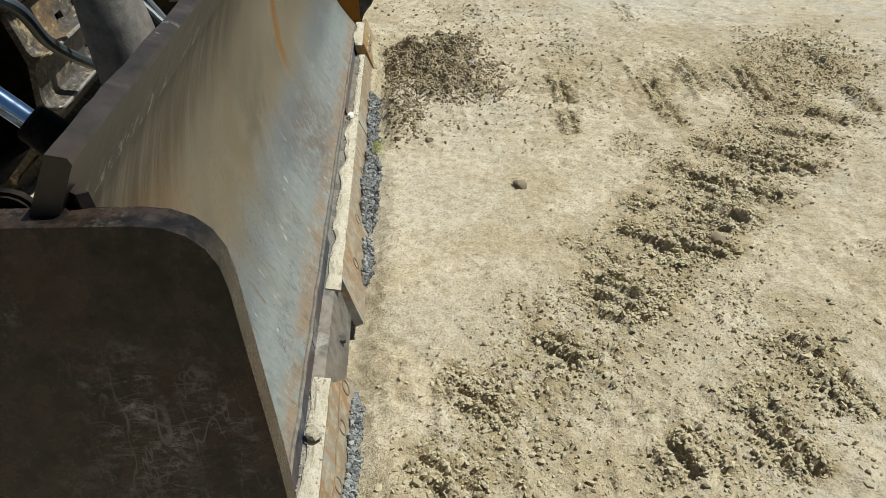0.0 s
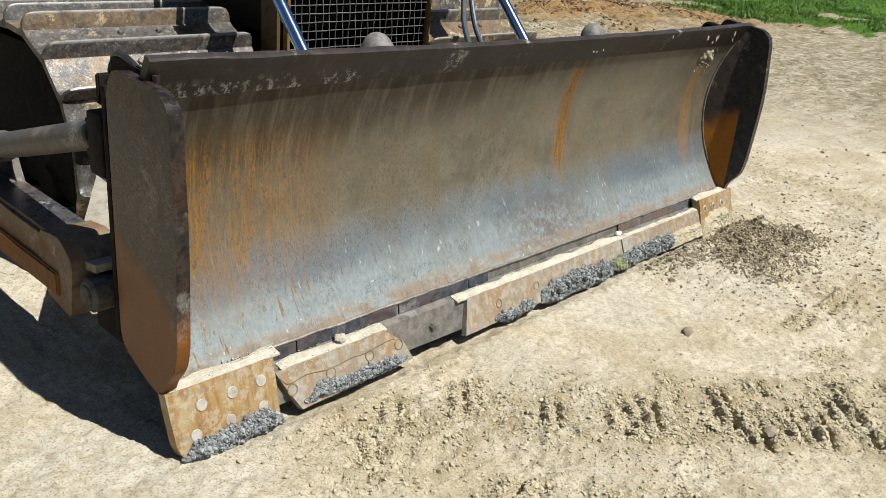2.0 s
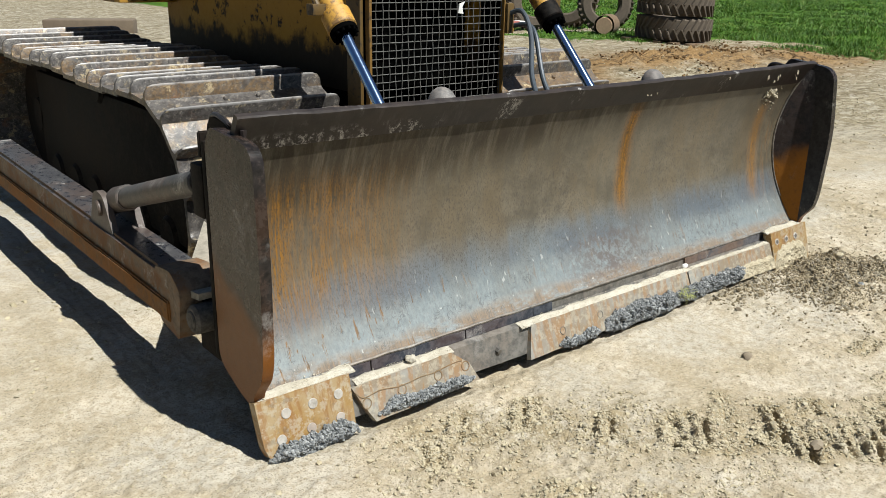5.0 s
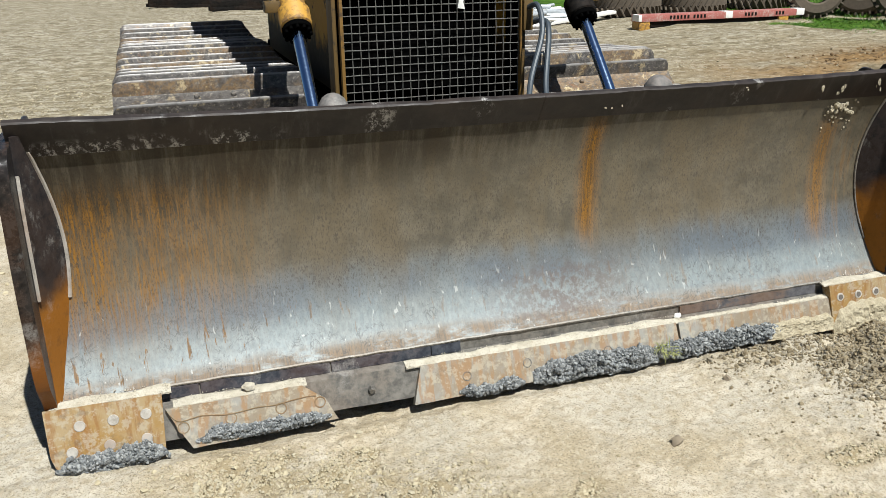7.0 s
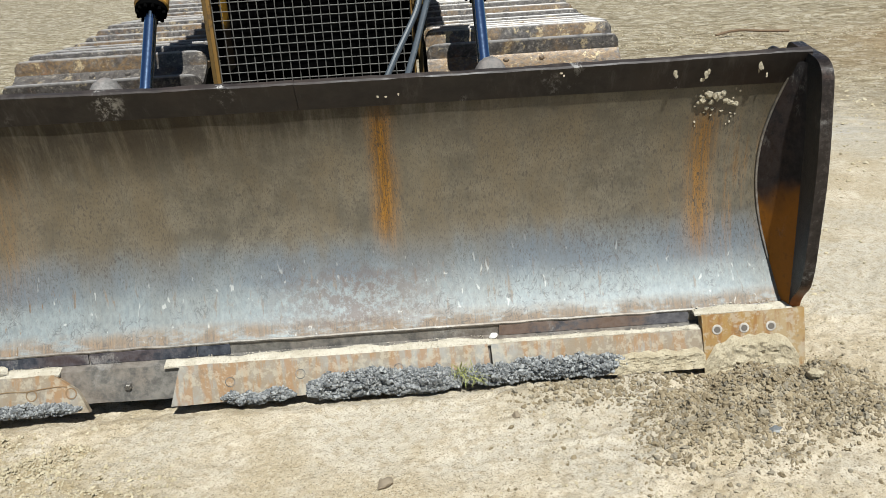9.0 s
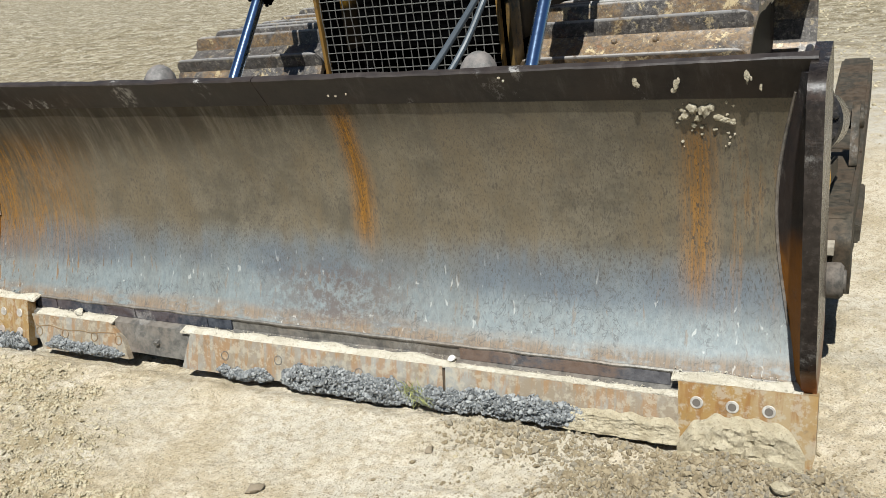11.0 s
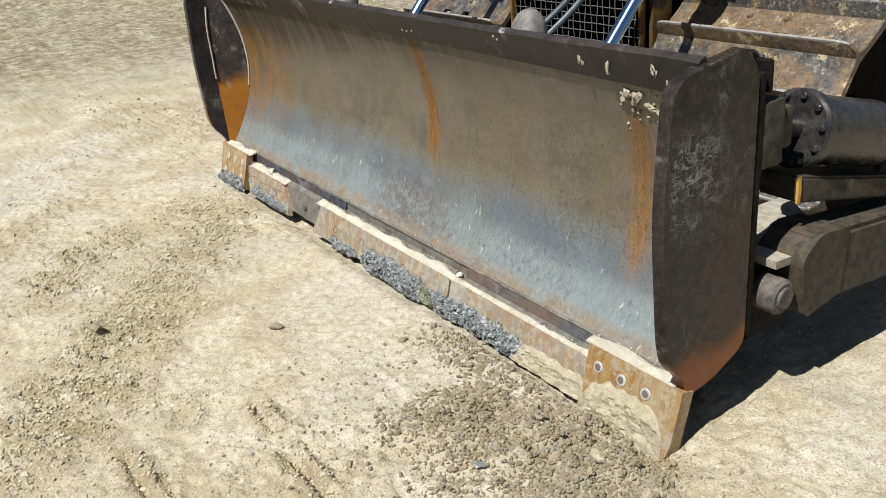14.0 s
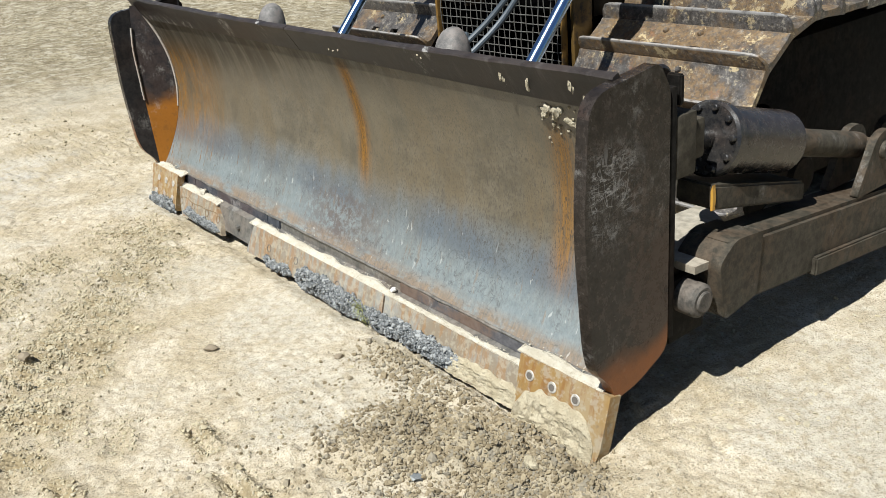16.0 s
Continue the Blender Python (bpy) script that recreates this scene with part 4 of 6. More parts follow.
stone("stone", 1.47, -0.50, 0.017, M_GRAVEL, "blue-grey stone in the loose earth", turn=20)
stone("stone", 1.70, -0.26, 0.024, M_CAKE, "large clod in the loose earth", turn=10)
stone("stone", 1.95, -0.37, 0.022, M_CAKE, "large clod in the loose earth", turn=50)


# ---- the dozer blade ----
def face_y(z):
    """How far back the moldboard's face lies at height z: two arcs that meet at its deepest line."""
    d = z - 0.67
    r = 0.76 if d > 0 else 0.84
    return 0.191 - (r - math.sqrt(r * r - d * d))


def lean(p):
    """The blade hangs a little lower at one end."""
    x, y, z = p
    return Vector((x, y, z * (1 - 0.010 * x)))


blade = thing("dozer_blade", "worn steel bulldozer blade with rust streaks, resting on dirt", "dozer blade")


def moldboard():
    b = bmesh.new()
    nx, nz = 110, 34
    grid = []
    for side in (0, 1):
        rows = []
        for j in range(nz + 1):
            z = 0.193 + (1.02 - 0.193) * j / nz
            row = []
            for i in range(nx + 1):
                x = -1.735 + 3.47 * i / nx
                dent = 0.0022 * noise.noise(Vector((x * 2.1, z * 2.6, 0))) + 0.0009 * noise.noise(Vector((x * 7, z * 7, 4)))
                row.append(b.verts.new(lean((x, face_y(z) + (0.022 if side else dent), z))))
            rows.append(row)
        grid.append(rows)
    for side, rows in enumerate(grid):
        for j in range(nz):
            for i in range(nx):
                q = (rows[j][i], rows[j][i + 1], rows[j + 1][i + 1], rows[j + 1][i])
                b.faces.new(q if side == 0 else q[::-1])
    f, k = grid
    for j in (0, nz):
        for i in range(nx):
            b.faces.new((f[j][i], f[j][i + 1], k[j][i + 1], k[j][i]))
    for i in (0, nx):
        for j in range(nz):
            b.faces.new((f[j][i], f[j + 1][i], k[j + 1][i], k[j][i]))
    part("moldboard", b, M_MOLD, blade, "curved bare steel sheet, polished low with sky blue painted in, brown above, rust-streaked")


def strip(b, x0, x1, n, outline, ragged=0.0, seed=0.0, edge=(), bow=0.0):
    """A long plate along x with the given outline (y, z); the outline points named in edge are ragged."""
    loops = []
    for i in range(n + 1):
        x = x0 + (x1 - x0) * i / n
        loop = []
        for k, (y, z) in enumerate(outline):
            d = ragged * (noise.noise(Vector((x * 6 + seed, k, 0))) + 0.6 * noise.noise(Vector((x * 23 + seed, k, 5)))) + bow * x * x if k in edge else 0.0
            loop.append(b.verts.new(lean((x, y, z + d))))
        loops.append(loop)
    m = len(outline)
    for a, c in zip(loops, loops[1:]):
        for k in range(m):
            b.faces.new((a[k], a[(k + 1) % m], c[(k + 1) % m], c[k]))
    b.faces.new(loops[0][::-1])
    b.faces.new(loops[-1])


moldboard()
b = bmesh.new()
strip(b, -1.735, 0.036, 60, [(0.106, 1.004), (0.1105, 1.000), (0.136, 1.008), (0.072, 1.107), (0.052, 1.101), (0.049, 1.095)], 0.004, 0, (3, 4, 5), 0.006)
part("top_plate", b, M_TOP, blade, "dark brown steel top edge with pale scuffs")
b = bmesh.new()
strip(b, 0.0375, 1.735, 60, [(0.107, 1.004), (0.1115, 1.000), (0.137, 1.008), (0.073, 1.107), (0.053, 1.101), (0.050, 1.095)], 0.004, 7, (3, 4, 5), 0.006)
part("top_plate", b, M_TOP, blade, "dark brown steel top edge with pale scuffs")

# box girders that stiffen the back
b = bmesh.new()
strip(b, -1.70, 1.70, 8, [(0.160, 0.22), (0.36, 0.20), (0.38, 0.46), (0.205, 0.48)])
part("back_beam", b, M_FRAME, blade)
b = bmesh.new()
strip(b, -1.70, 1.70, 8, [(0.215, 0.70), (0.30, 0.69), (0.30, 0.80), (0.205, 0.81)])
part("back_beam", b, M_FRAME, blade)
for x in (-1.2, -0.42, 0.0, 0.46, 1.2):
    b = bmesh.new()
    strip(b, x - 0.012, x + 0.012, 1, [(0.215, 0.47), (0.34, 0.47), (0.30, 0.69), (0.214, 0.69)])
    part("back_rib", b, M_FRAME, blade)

# base edge under the moldboard, its upright lip and its ledge
b = bmesh.new()
strip(b, -1.735, 1.735, 70, [(0.048, 0.195), (0.045, 0.150), (0.008, 0.139), (-0.024, 0.024), (0.004, 0.016), (0.055, 0.130), (0.092, 0.190)], 0.0035, 3, (0, 3, 4))
part("base_edge", b, M_BASE, blade, "dark steel base edge under the moldboard")
for x0, x1 in ((-1.40, -1.268), (-1.262, -0.806), (-0.800, -0.42), (-0.416, -0.30), (0.67, 1.36)):
    b = bmesh.new()
    strip(b, x0, x1, 12, [(0.0400, 0.188), (0.0360, 0.150), (0.046, 0.148), (0.049, 0.192)], 0.003, x0, (0, 1))
    part("lip_strip", b, M_LIP if x0 < 0 else M_LIP_R, blade, "dark worn lip strip above the ledge")
b = bmesh.new()
hose(b, [lean((-1.70 + 3.4 * i / 60, 0.044 + 0.004 * noise.noise(Vector((i * 0.6, 0, 2))), 0.195 + 0.005 * noise.noise(Vector((i * 0.5, 3, 0))))) for i in range(61)], 0.0062, 6)
part("weld_bead", b, M_BASE, blade, "rough weld bead under the moldboard")


def slope_plate(outline, top, low, thick, jag=0.0, seed=0, edge=0.003):
    """A plate that leans: outline in (x, down), down 0 at the top line and 1 at the low line, both (y, z)."""
    b = bmesh.new()
    P = []
    n = len(outline)
    for i, (x, s) in enumerate(outline):
        x2, s2 = outline[(i + 1) % n]
        k = max(1, int(math.hypot(x2 - x, (s2 - s) * 0.15) / 0.05))
        for j in range(k):
            t = j / k
            px, ps = x + (x2 - x) * t, s + (s2 - s) * t
            if j:
                px += jag * noise.noise(Vector((px * 14 + seed, ps * 9, 1)))
                ps += jag * 9 * noise.noise(Vector((px * 17 + seed, ps * 7, 8)))
            P.append((px, ps))
    top, low = Vector((0, *top)), Vector((0, *low))
    nrm = Vector((0, -(top - low).z, (top - low).y)).normalized()
    if nrm.y > 0:
        nrm = -nrm
    f = [lean(Vector((x, 0, 0)) + top.lerp(low, s)) for x, s in P]
    k = [v - nrm * thick for v in f]
    slab(b, f, k)
    edges = [e for e in b.edges if len({v.index for v in e.verts}) and e.calc_face_angle(0) > 0.9]
    bmesh.ops.bevel(b, geom=edges, offset=0.003 if thick < 0.03 else 0.007, segments=1 if thick < 0.03 else 2, affect="EDGES")
    return b


TOPL, LOWL = (-0.010, 0.141), (-0.056, 0.012)
plate_a = part("cutting_edge", slope_plate([(-1.386, 0.03), (-0.918, 0.0), (-0.840, 0.44), (-0.803, 1.02), (-1.310, 1.10), (-1.352, 0.56)], TOPL, LOWL, 0.026, 0.004, 1), M_BIT, blade, "worn stained cutting edge plate")
plate_b = part("cutting_edge", slope_plate([(-0.475, 0.0), (0.622, 0.0), (0.630, 0.93), (-0.515, 1.03)], TOPL, LOWL, 0.026, 0.003, 2), M_BIT, blade, "rust-stained cutting edge plate")
plate_c = part("cutting_edge", slope_plate([(0.634, 0.0), (1.398, 0.02), (1.412, 0.98), (0.640, 0.93)], TOPL, LOWL, 0.026, 0.003, 3), M_BIT, blade, "rust-stained cutting edge plate")
BIT_TOP, BIT_LOW = (-0.006, 0.198), (-0.066, -0.010)
END_R = [(1.392, 0.02), (1.764, 0.0), (1.757, 0.72), (1.745, 0.88), (1.722, 0.98), (1.685, 1.03), (1.56, 1.02), (1.400, 0.95)]
END = [(-x, q) for x, q in END_R]
bit_l = part("end_bit", slope_plate(END, BIT_TOP, BIT_LOW, 0.040, 0.002, 4), M_ENDBIT, blade, "yellow-brown rusty end bit with bolt heads")
WORN_R = [(1.392, 0.02), (1.764, 0.0), (1.763, 0.78), (1.756, 0.95), (1.738, 1.06), (1.706, 1.11), (1.655, 1.11), (1.55, 1.06), (1.400, 0.96)]
bit_r = part("end_bit", slope_plate(WORN_R[::-1], BIT_TOP, BIT_LOW, 0.046, 0.002, 5), M_ENDBIT, blade, "rusty end bit half covered in dried earth")


def on_slope(x, s, top, low, out=0.0):
    t, l = Vector((x, *top)), Vector((x, *low))
    p = t.lerp(l, s)
    d = t - l
    return lean(p + Vector((0, -d.z, d.y)).normalized() * out)


def plow_bolt(parent, x, s, top, low, r=0.0185, name="bolt", hollow=False):
    b = bmesh.new()
    p = on_slope(x, s, top, low, -0.006)
    q = on_slope(x, s, top, low, 0.0026)
    ax = (q - p).normalized()
    tube(b, p, q, r, seg=18, rim=0.0015)
    part(name, b, M_BOLT, parent, "pale bolt head")
    # no recess is cut: a dark disc carries the hollow's shade
    if hollow:
        h = bmesh.new()
        tube(h, q - ax * 0.001, q + ax * 0.0012, r * 0.62, seg=12)
        part("bolt_hollow", h, M_HOLE, parent, "dark disc painting the shade of a bolt's hollow")


for x, s in ((-1.658, 0.30), (-1.553, 0.29), (-1.449, 0.28), (-1.690, 0.68), (-1.573, 0.66), (-1.455, 0.66)):
    plow_bolt(bit_l, x, s, BIT_TOP, BIT_LOW)
for x, s in ((1.446, 0.28), (1.544, 0.28), (1.641, 0.28)):
    plow_bolt(bit_r, x, s, BIT_TOP, BIT_LOW, hollow=True)
for x, s in ((-1.335, 0.55), (-1.175, 0.52), (-1.001, 0.49), (-0.862, 0.50)):
    b = bmesh.new()
    ring(b, on_slope(x, s, TOPL, LOWL, 0.0006), on_slope(x, s, TOPL, LOWL, 1) - on_slope(x, s, TOPL, LOWL, 0), 0.0205, 0.0165, 0.0014, 20)
    part("bolt_ring", b, M_STAIN, plate_a, "worn ring of a flush bolt")
b = bmesh.new()
hose(b, [on_slope(x, s, TOPL, LOWL, 0.0008) for x, s in ((-1.375, 0.18), (-1.345, 0.38), (-1.27, 0.33), (-1.20, 0.40), (-1.15, 0.40), (-1.08, 0.36), (-1.02, 0.38), (-0.97, 0.34), (-0.90, 0.30), (-0.875, 0.32))], 0.0022, 5)
part("weld_bead", b, M_STAIN, plate_a, "thin wavy weld line")
for x, s in ((-0.30, 0.5), (-0.05, 0.42), (0.30, 0.46)):
    b = bmesh.new()
    ring(b, on_slope(x, s, TOPL, LOWL, 0.0006), on_slope(x, s, TOPL, LOWL, 1) - on_slope(x, s, TOPL, LOWL, 0), 0.018, 0.0155, 0.0012, 18)
    part("bolt_ring", b, M_BASE, plate_b)
b = bmesh.new()
tube(b, (-0.666, 0.004, 0.080), (-0.666, -0.024, 0.077), 0.015, 0.013, seg=6, rim=0.002)
part("bolt", b, M_BASE, blade, "bare hexagonal bolt on the base edge")


# end plates, gussets and their lips
OUTLINE_R = rounded([(-0.070, 0.36), (-0.092, 0.74), (-0.060, 1.092), (0.205, 1.126), (0.250, 1.05), (0.252, 0.250), (0.12, 0.186), (0.025, 0.172), (0.000, 0.235), (-0.052, 0.292)],
                    [0.05, 0.12, 0.075, 0.02, 0.03, 0.04, 0.04, 0.015, 0.02, 0.025])
OUTLINE_L = rounded([(-0.076, 0.34), (-0.090, 0.66), (-0.074, 1.050), (0.205, 1.068), (0.244, 1.01), (0.246, 0.260), (0.10, 0.190), (0.02, 0.172), (-0.004, 0.228), (-0.052, 0.284)],
                    [0.05, 0.10, 0.075, 0.02, 0.03, 0.05, 0.04, 0.015, 0.02, 0.025])


def end_plate(sign, mat, label):
    b = bmesh.new()
    OUTLINE = OUTLINE_R if sign > 0 else OUTLINE_L

    def place(p, out):
        y, z = p
        x = 1.716 + out + 0.004 * math.sin(2.2 * z)
        return lean((sign * x, y, z))

    slab(b, [place(p, 0.040) for p in OUTLINE], [place(p, 0.0) for p in OUTLINE])
    es = [e for e in b.edges if e.calc_face_angle(0) > 0.9]
    got = bmesh.ops.bevel(b, geom=es, offset=0.0150, segments=4, affect="EDGES", profile=0.5)
    for f in got["faces"]:
        f.material_index = 1
    pl = part("end_plate", b, mat, blade, label)
    pl.data.materials.append(M_EDGE)
    pl.data.materials.append(M_PLATE_IN)
    for f in pl.data.polygons:
        if f.material_index == 0 and f.normal.x * sign < -0.5:
            f.material_index = 2
    g = bmesh.new()
    # the panel that closes the corner between sheet and end plate
    F, K = [], []
    zs = [0.175 + (1.075 - 0.175) * i / 16 for i in range(17)]
    for z in zs:
        yb = face_y(max(z, 0.205)) - 0.002 if z < 1.01 else face_y(1.01) - (z - 1.01) * 0.6
        yb = max(yb, 0.060)
        yf = min(0.016 + 0.14 * max(0.0, z - 0.84), yb - 0.002)
        xb = 1.702 - 2.25 * max(0.0, yb - 0.015) ** 2
        F.append((yf, 1.719, z))
        K.append((yb, xb, z))
    a = [g.verts.new(lean((sign * x, y, z))) for y, x, z in F]
    c = [g.verts.new(lean((sign * x, y, z))) for y, x, z in K]
    a2 = [g.verts.new(lean((sign * (x + 0.004), y + 0.012, z))) for y, x, z in F]
    c2 = [g.verts.new(lean((sign * (x + 0.006), y + 0.012, z))) for y, x, z in K]
    n = len(zs)
    for i in range(n - 1):
        g.faces.new((a[i], c[i], c[i + 1], a[i + 1]))
        g.faces.new((a2[i], a2[i + 1], c2[i + 1], c2[i]))
        g.faces.new((a[i], a[i + 1], a2[i + 1], a2[i]))
        g.faces.new((c[i], c2[i], c2[i + 1], c[i + 1]))
    g.faces.new((a[0], a2[0], c2[0], c[0]))
    g.faces.new((a[-1], c[-1], c2[-1], a2[-1]))
    part("gusset", g, M_GUSSET, blade, "corner panel, black above and orange rust below")
    w = bmesh.new()
    hose(w, [lean((sign * (q[1] - 0.002), q[0] - 0.003 + 0.002 * noise.noise(Vector((i * 1.3, sign, 0))), q[2])) for i, q in enumerate(K[6:-1] if sign < 0 else K[3:-1])], 0.0065 if sign < 0 else 0.0048, 6)
    part("weld_bead", w, M_BOLT if sign < 0 else M_BASE, blade, "pale weld bead along the corner panel")
    if sign < 0:
        w = bmesh.new()
        hose(w, [lean((sign * (q[1] - 0.006), q[0] - 0.004 + 0.003 * noise.noise(Vector((i * 1.7, 4, 0))), q[2])) for i, q in enumerate(F[7:-2])], 0.0060, 6)
        part("weld_bead", w, M_BOLT, blade, "pale chipped weld bead along the end plate")
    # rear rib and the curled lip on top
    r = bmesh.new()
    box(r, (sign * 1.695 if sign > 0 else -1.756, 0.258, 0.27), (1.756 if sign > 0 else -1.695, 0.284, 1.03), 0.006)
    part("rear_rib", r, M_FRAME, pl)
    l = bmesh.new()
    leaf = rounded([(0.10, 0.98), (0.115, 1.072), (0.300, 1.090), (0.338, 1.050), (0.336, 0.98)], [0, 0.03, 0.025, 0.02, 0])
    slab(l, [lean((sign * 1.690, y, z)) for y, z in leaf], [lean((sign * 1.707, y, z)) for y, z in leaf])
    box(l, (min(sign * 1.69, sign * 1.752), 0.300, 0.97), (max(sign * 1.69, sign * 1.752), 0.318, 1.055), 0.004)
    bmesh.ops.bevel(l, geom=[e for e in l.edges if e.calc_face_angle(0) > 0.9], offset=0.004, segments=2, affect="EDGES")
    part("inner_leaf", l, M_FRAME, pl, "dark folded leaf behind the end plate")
    lp = bmesh.new()
    hose(lp, [lean((sign * 1.698, y, z)) for y, z in ((0.125, 0.98), (0.135, 1.040), (0.175, 1.066), (0.235, 1.086), (0.285, 1.090), (0.312, 1.072), (0.312, 1.03), (0.305, 0.98))], 0.0095, 8)
    part("lifting_loop", lp, M_PLATE_IN, pl, "dark bent bar behind the plate's top")
    t = bmesh.new()
    tube(t, lean((sign * 1.60, 0.365, 0.375)), lean((sign * 1.800, 0.365, 0.375)), 0.054, seg=26, rim=0.010)
    tube(t, lean((sign * 1.795, 0.365, 0.375)), lean((sign * 1.807, 0.365, 0.375)), 0.034, seg=20, rim=0.004)
    part("trunnion", t, M_DUSTY, blade, "dusty steel trunnion pin at the arm's end")
    k = bmesh.new()
    box(k, (sign * 1.70 if sign > 0 else -1.728, 0.30, 0.22), (1.728 if sign > 0 else -1.70, 0.47, 0.43), 0.01)
    part("pivot_bracket", k, M_FRAME, blade)


end_plate(-1, M_PLATE, "black worn end plate, rusty at the foot")
end_plate(1, M_PLATE_R, "brown-black scuffed end plate")


def lug(x):
    """A cast lug like a blunt cone, flattened towards the blade."""
    b = bmesh.new()
    rings = [(0.60, 0.250, 0.395, 0.085), (0.80, 0.262, 0.408, 0.080), (0.95, 0.285, 0.418, 0.072), (1.02, 0.300, 0.420, 0.066), (1.06, 0.315, 0.416, 0.056), (1.085, 0.333, 0.405, 0.040), (1.098, 0.350, 0.392, 0.022), (1.102, 0.362, 0.380, 0.008)]
    n = 24
    loops = []
    for z, y0, y1, hx in rings:
        loop = []
        for k in range(n):
            a = 2 * math.pi * k / n
            c, s = math.cos(a), math.sin(a)
            c, s = math.copysign(abs(c) ** 0.75, c), math.copysign(abs(s) ** 0.75, s)
            q = 0.0025 * noise.noise(Vector((c * 3 + x, s * 3, z * 12)))
            loop.append(b.verts.new(lean((x + (hx + q) * c, (y0 + y1) / 2 + ((y1 - y0) / 2 + q) * s, z))))
        loops.append(loop)
    for p, q in zip(loops, loops[1:]):
        for k in range(n):
            b.faces.new((p[k], p[(k + 1) % n], q[(k + 1) % n], q[k]))
    b.faces.new(loops[-1])
    b.faces.new(loops[0][::-1])
    part("cylinder_lug", b, M_LUG, blade, "grey cast lug showing above the top edge")


lug(-0.672)
lug(0.706)
for sign in (-1, 1):
    b = bmesh.new()
    box(b, (sign * 1.705 - 0.055, 0.285, 0.76), (sign * 1.705 + 0.050, 0.375, 0.945), 0.012)
    box(b, (sign * 1.705 - 0.035, 0.370, 0.79), (sign * 1.705 + 0.035, 0.435, 0.91), 0.015)
    part("brace_bracket", b, M_ARM_R if sign > 0 else M_FRAME, blade)


# ---- what sticks to the blade ----
def gravel_clump(x0, x1, s0, s1, top, low, n, label, seed, out=0.022, mat=None, base=None, size=(0.0020, 0.0078)):
    rg = np.random.default_rng(seed)
    P, S = [], []
    d = Vector((0, top[0] - low[0], top[1] - low[1]))
    nrm = Vector((0, -d.z, d.y)).normalized()
    for _ in range(int(n * 2.6)):
        u = rg.uniform(0, 1)
        x = x0 + (x1 - x0) * u
        ends = min(1.0, min(u, 1 - u) * 7)
        wob = 0.16 * noise.noise(Vector((x * 7, seed, 0))) + 0.12 * noise.noise(Vector((x * 28, seed, 4)))
        a, c = s0 + (0.25 * (1 - ends)) + wob, s1 + 0.5 * wob - 0.1 * (1 - ends)
        v = rg.uniform(0, 1)
        s = a + (c - a) * v
        dep = out * ends * math.sin(math.pi * (0.12 + 0.80 * v)) * (0.70 + 0.6 * noise.noise(Vector((x * 11, v * 3, seed))) + 0.35 * noise.noise(Vector((x * 40, v * 6, seed))))
        p = Vector((x, *top)).lerp(Vector((x, *low)), s) + nrm * dep * rg.uniform(0.25, 1.0) ** 0.5
        P.append(lean(p)[:])
        S.append(size[0] + (size[1] - size[0]) * rg.uniform(0, 1) ** 3)
    V, F = pebble_arrays(np.array(P), np.array(S), rg, 1.0, 0.42)
    return tagged(new("gravel_clump", raw("gravel_clump", V.tolist(), F.tolist(), mat or M_GRAVEL)), label, "gravel", kind="stuff")


GL = "blue-grey gravel clump stuck to the cutting edge"
gravel_clump(-1.745, -1.390, 0.72, 1.03, BIT_TOP, BIT_LOW, 1700, "blue-grey gravel clump stuck to the rusty end bit", 1, 0.040)
gravel_clump(-1.295, -0.830, 0.70, 1.02, TOPL, LOWL, 1300, GL, 2, 0.026)
gravel_clump(-0.335, -0.072, 0.74, 1.06, TOPL, LOWL, 620, GL, 3, 0.030)
gravel_clump(-0.03, 0.52, 0.44, 1.12, TOPL, LOWL, 2600, GL, 4, 0.050)
gravel_clump(0.50, 1.13, 0.46, 1.02, TOPL, LOWL, 2100, GL, 5, 0.040)


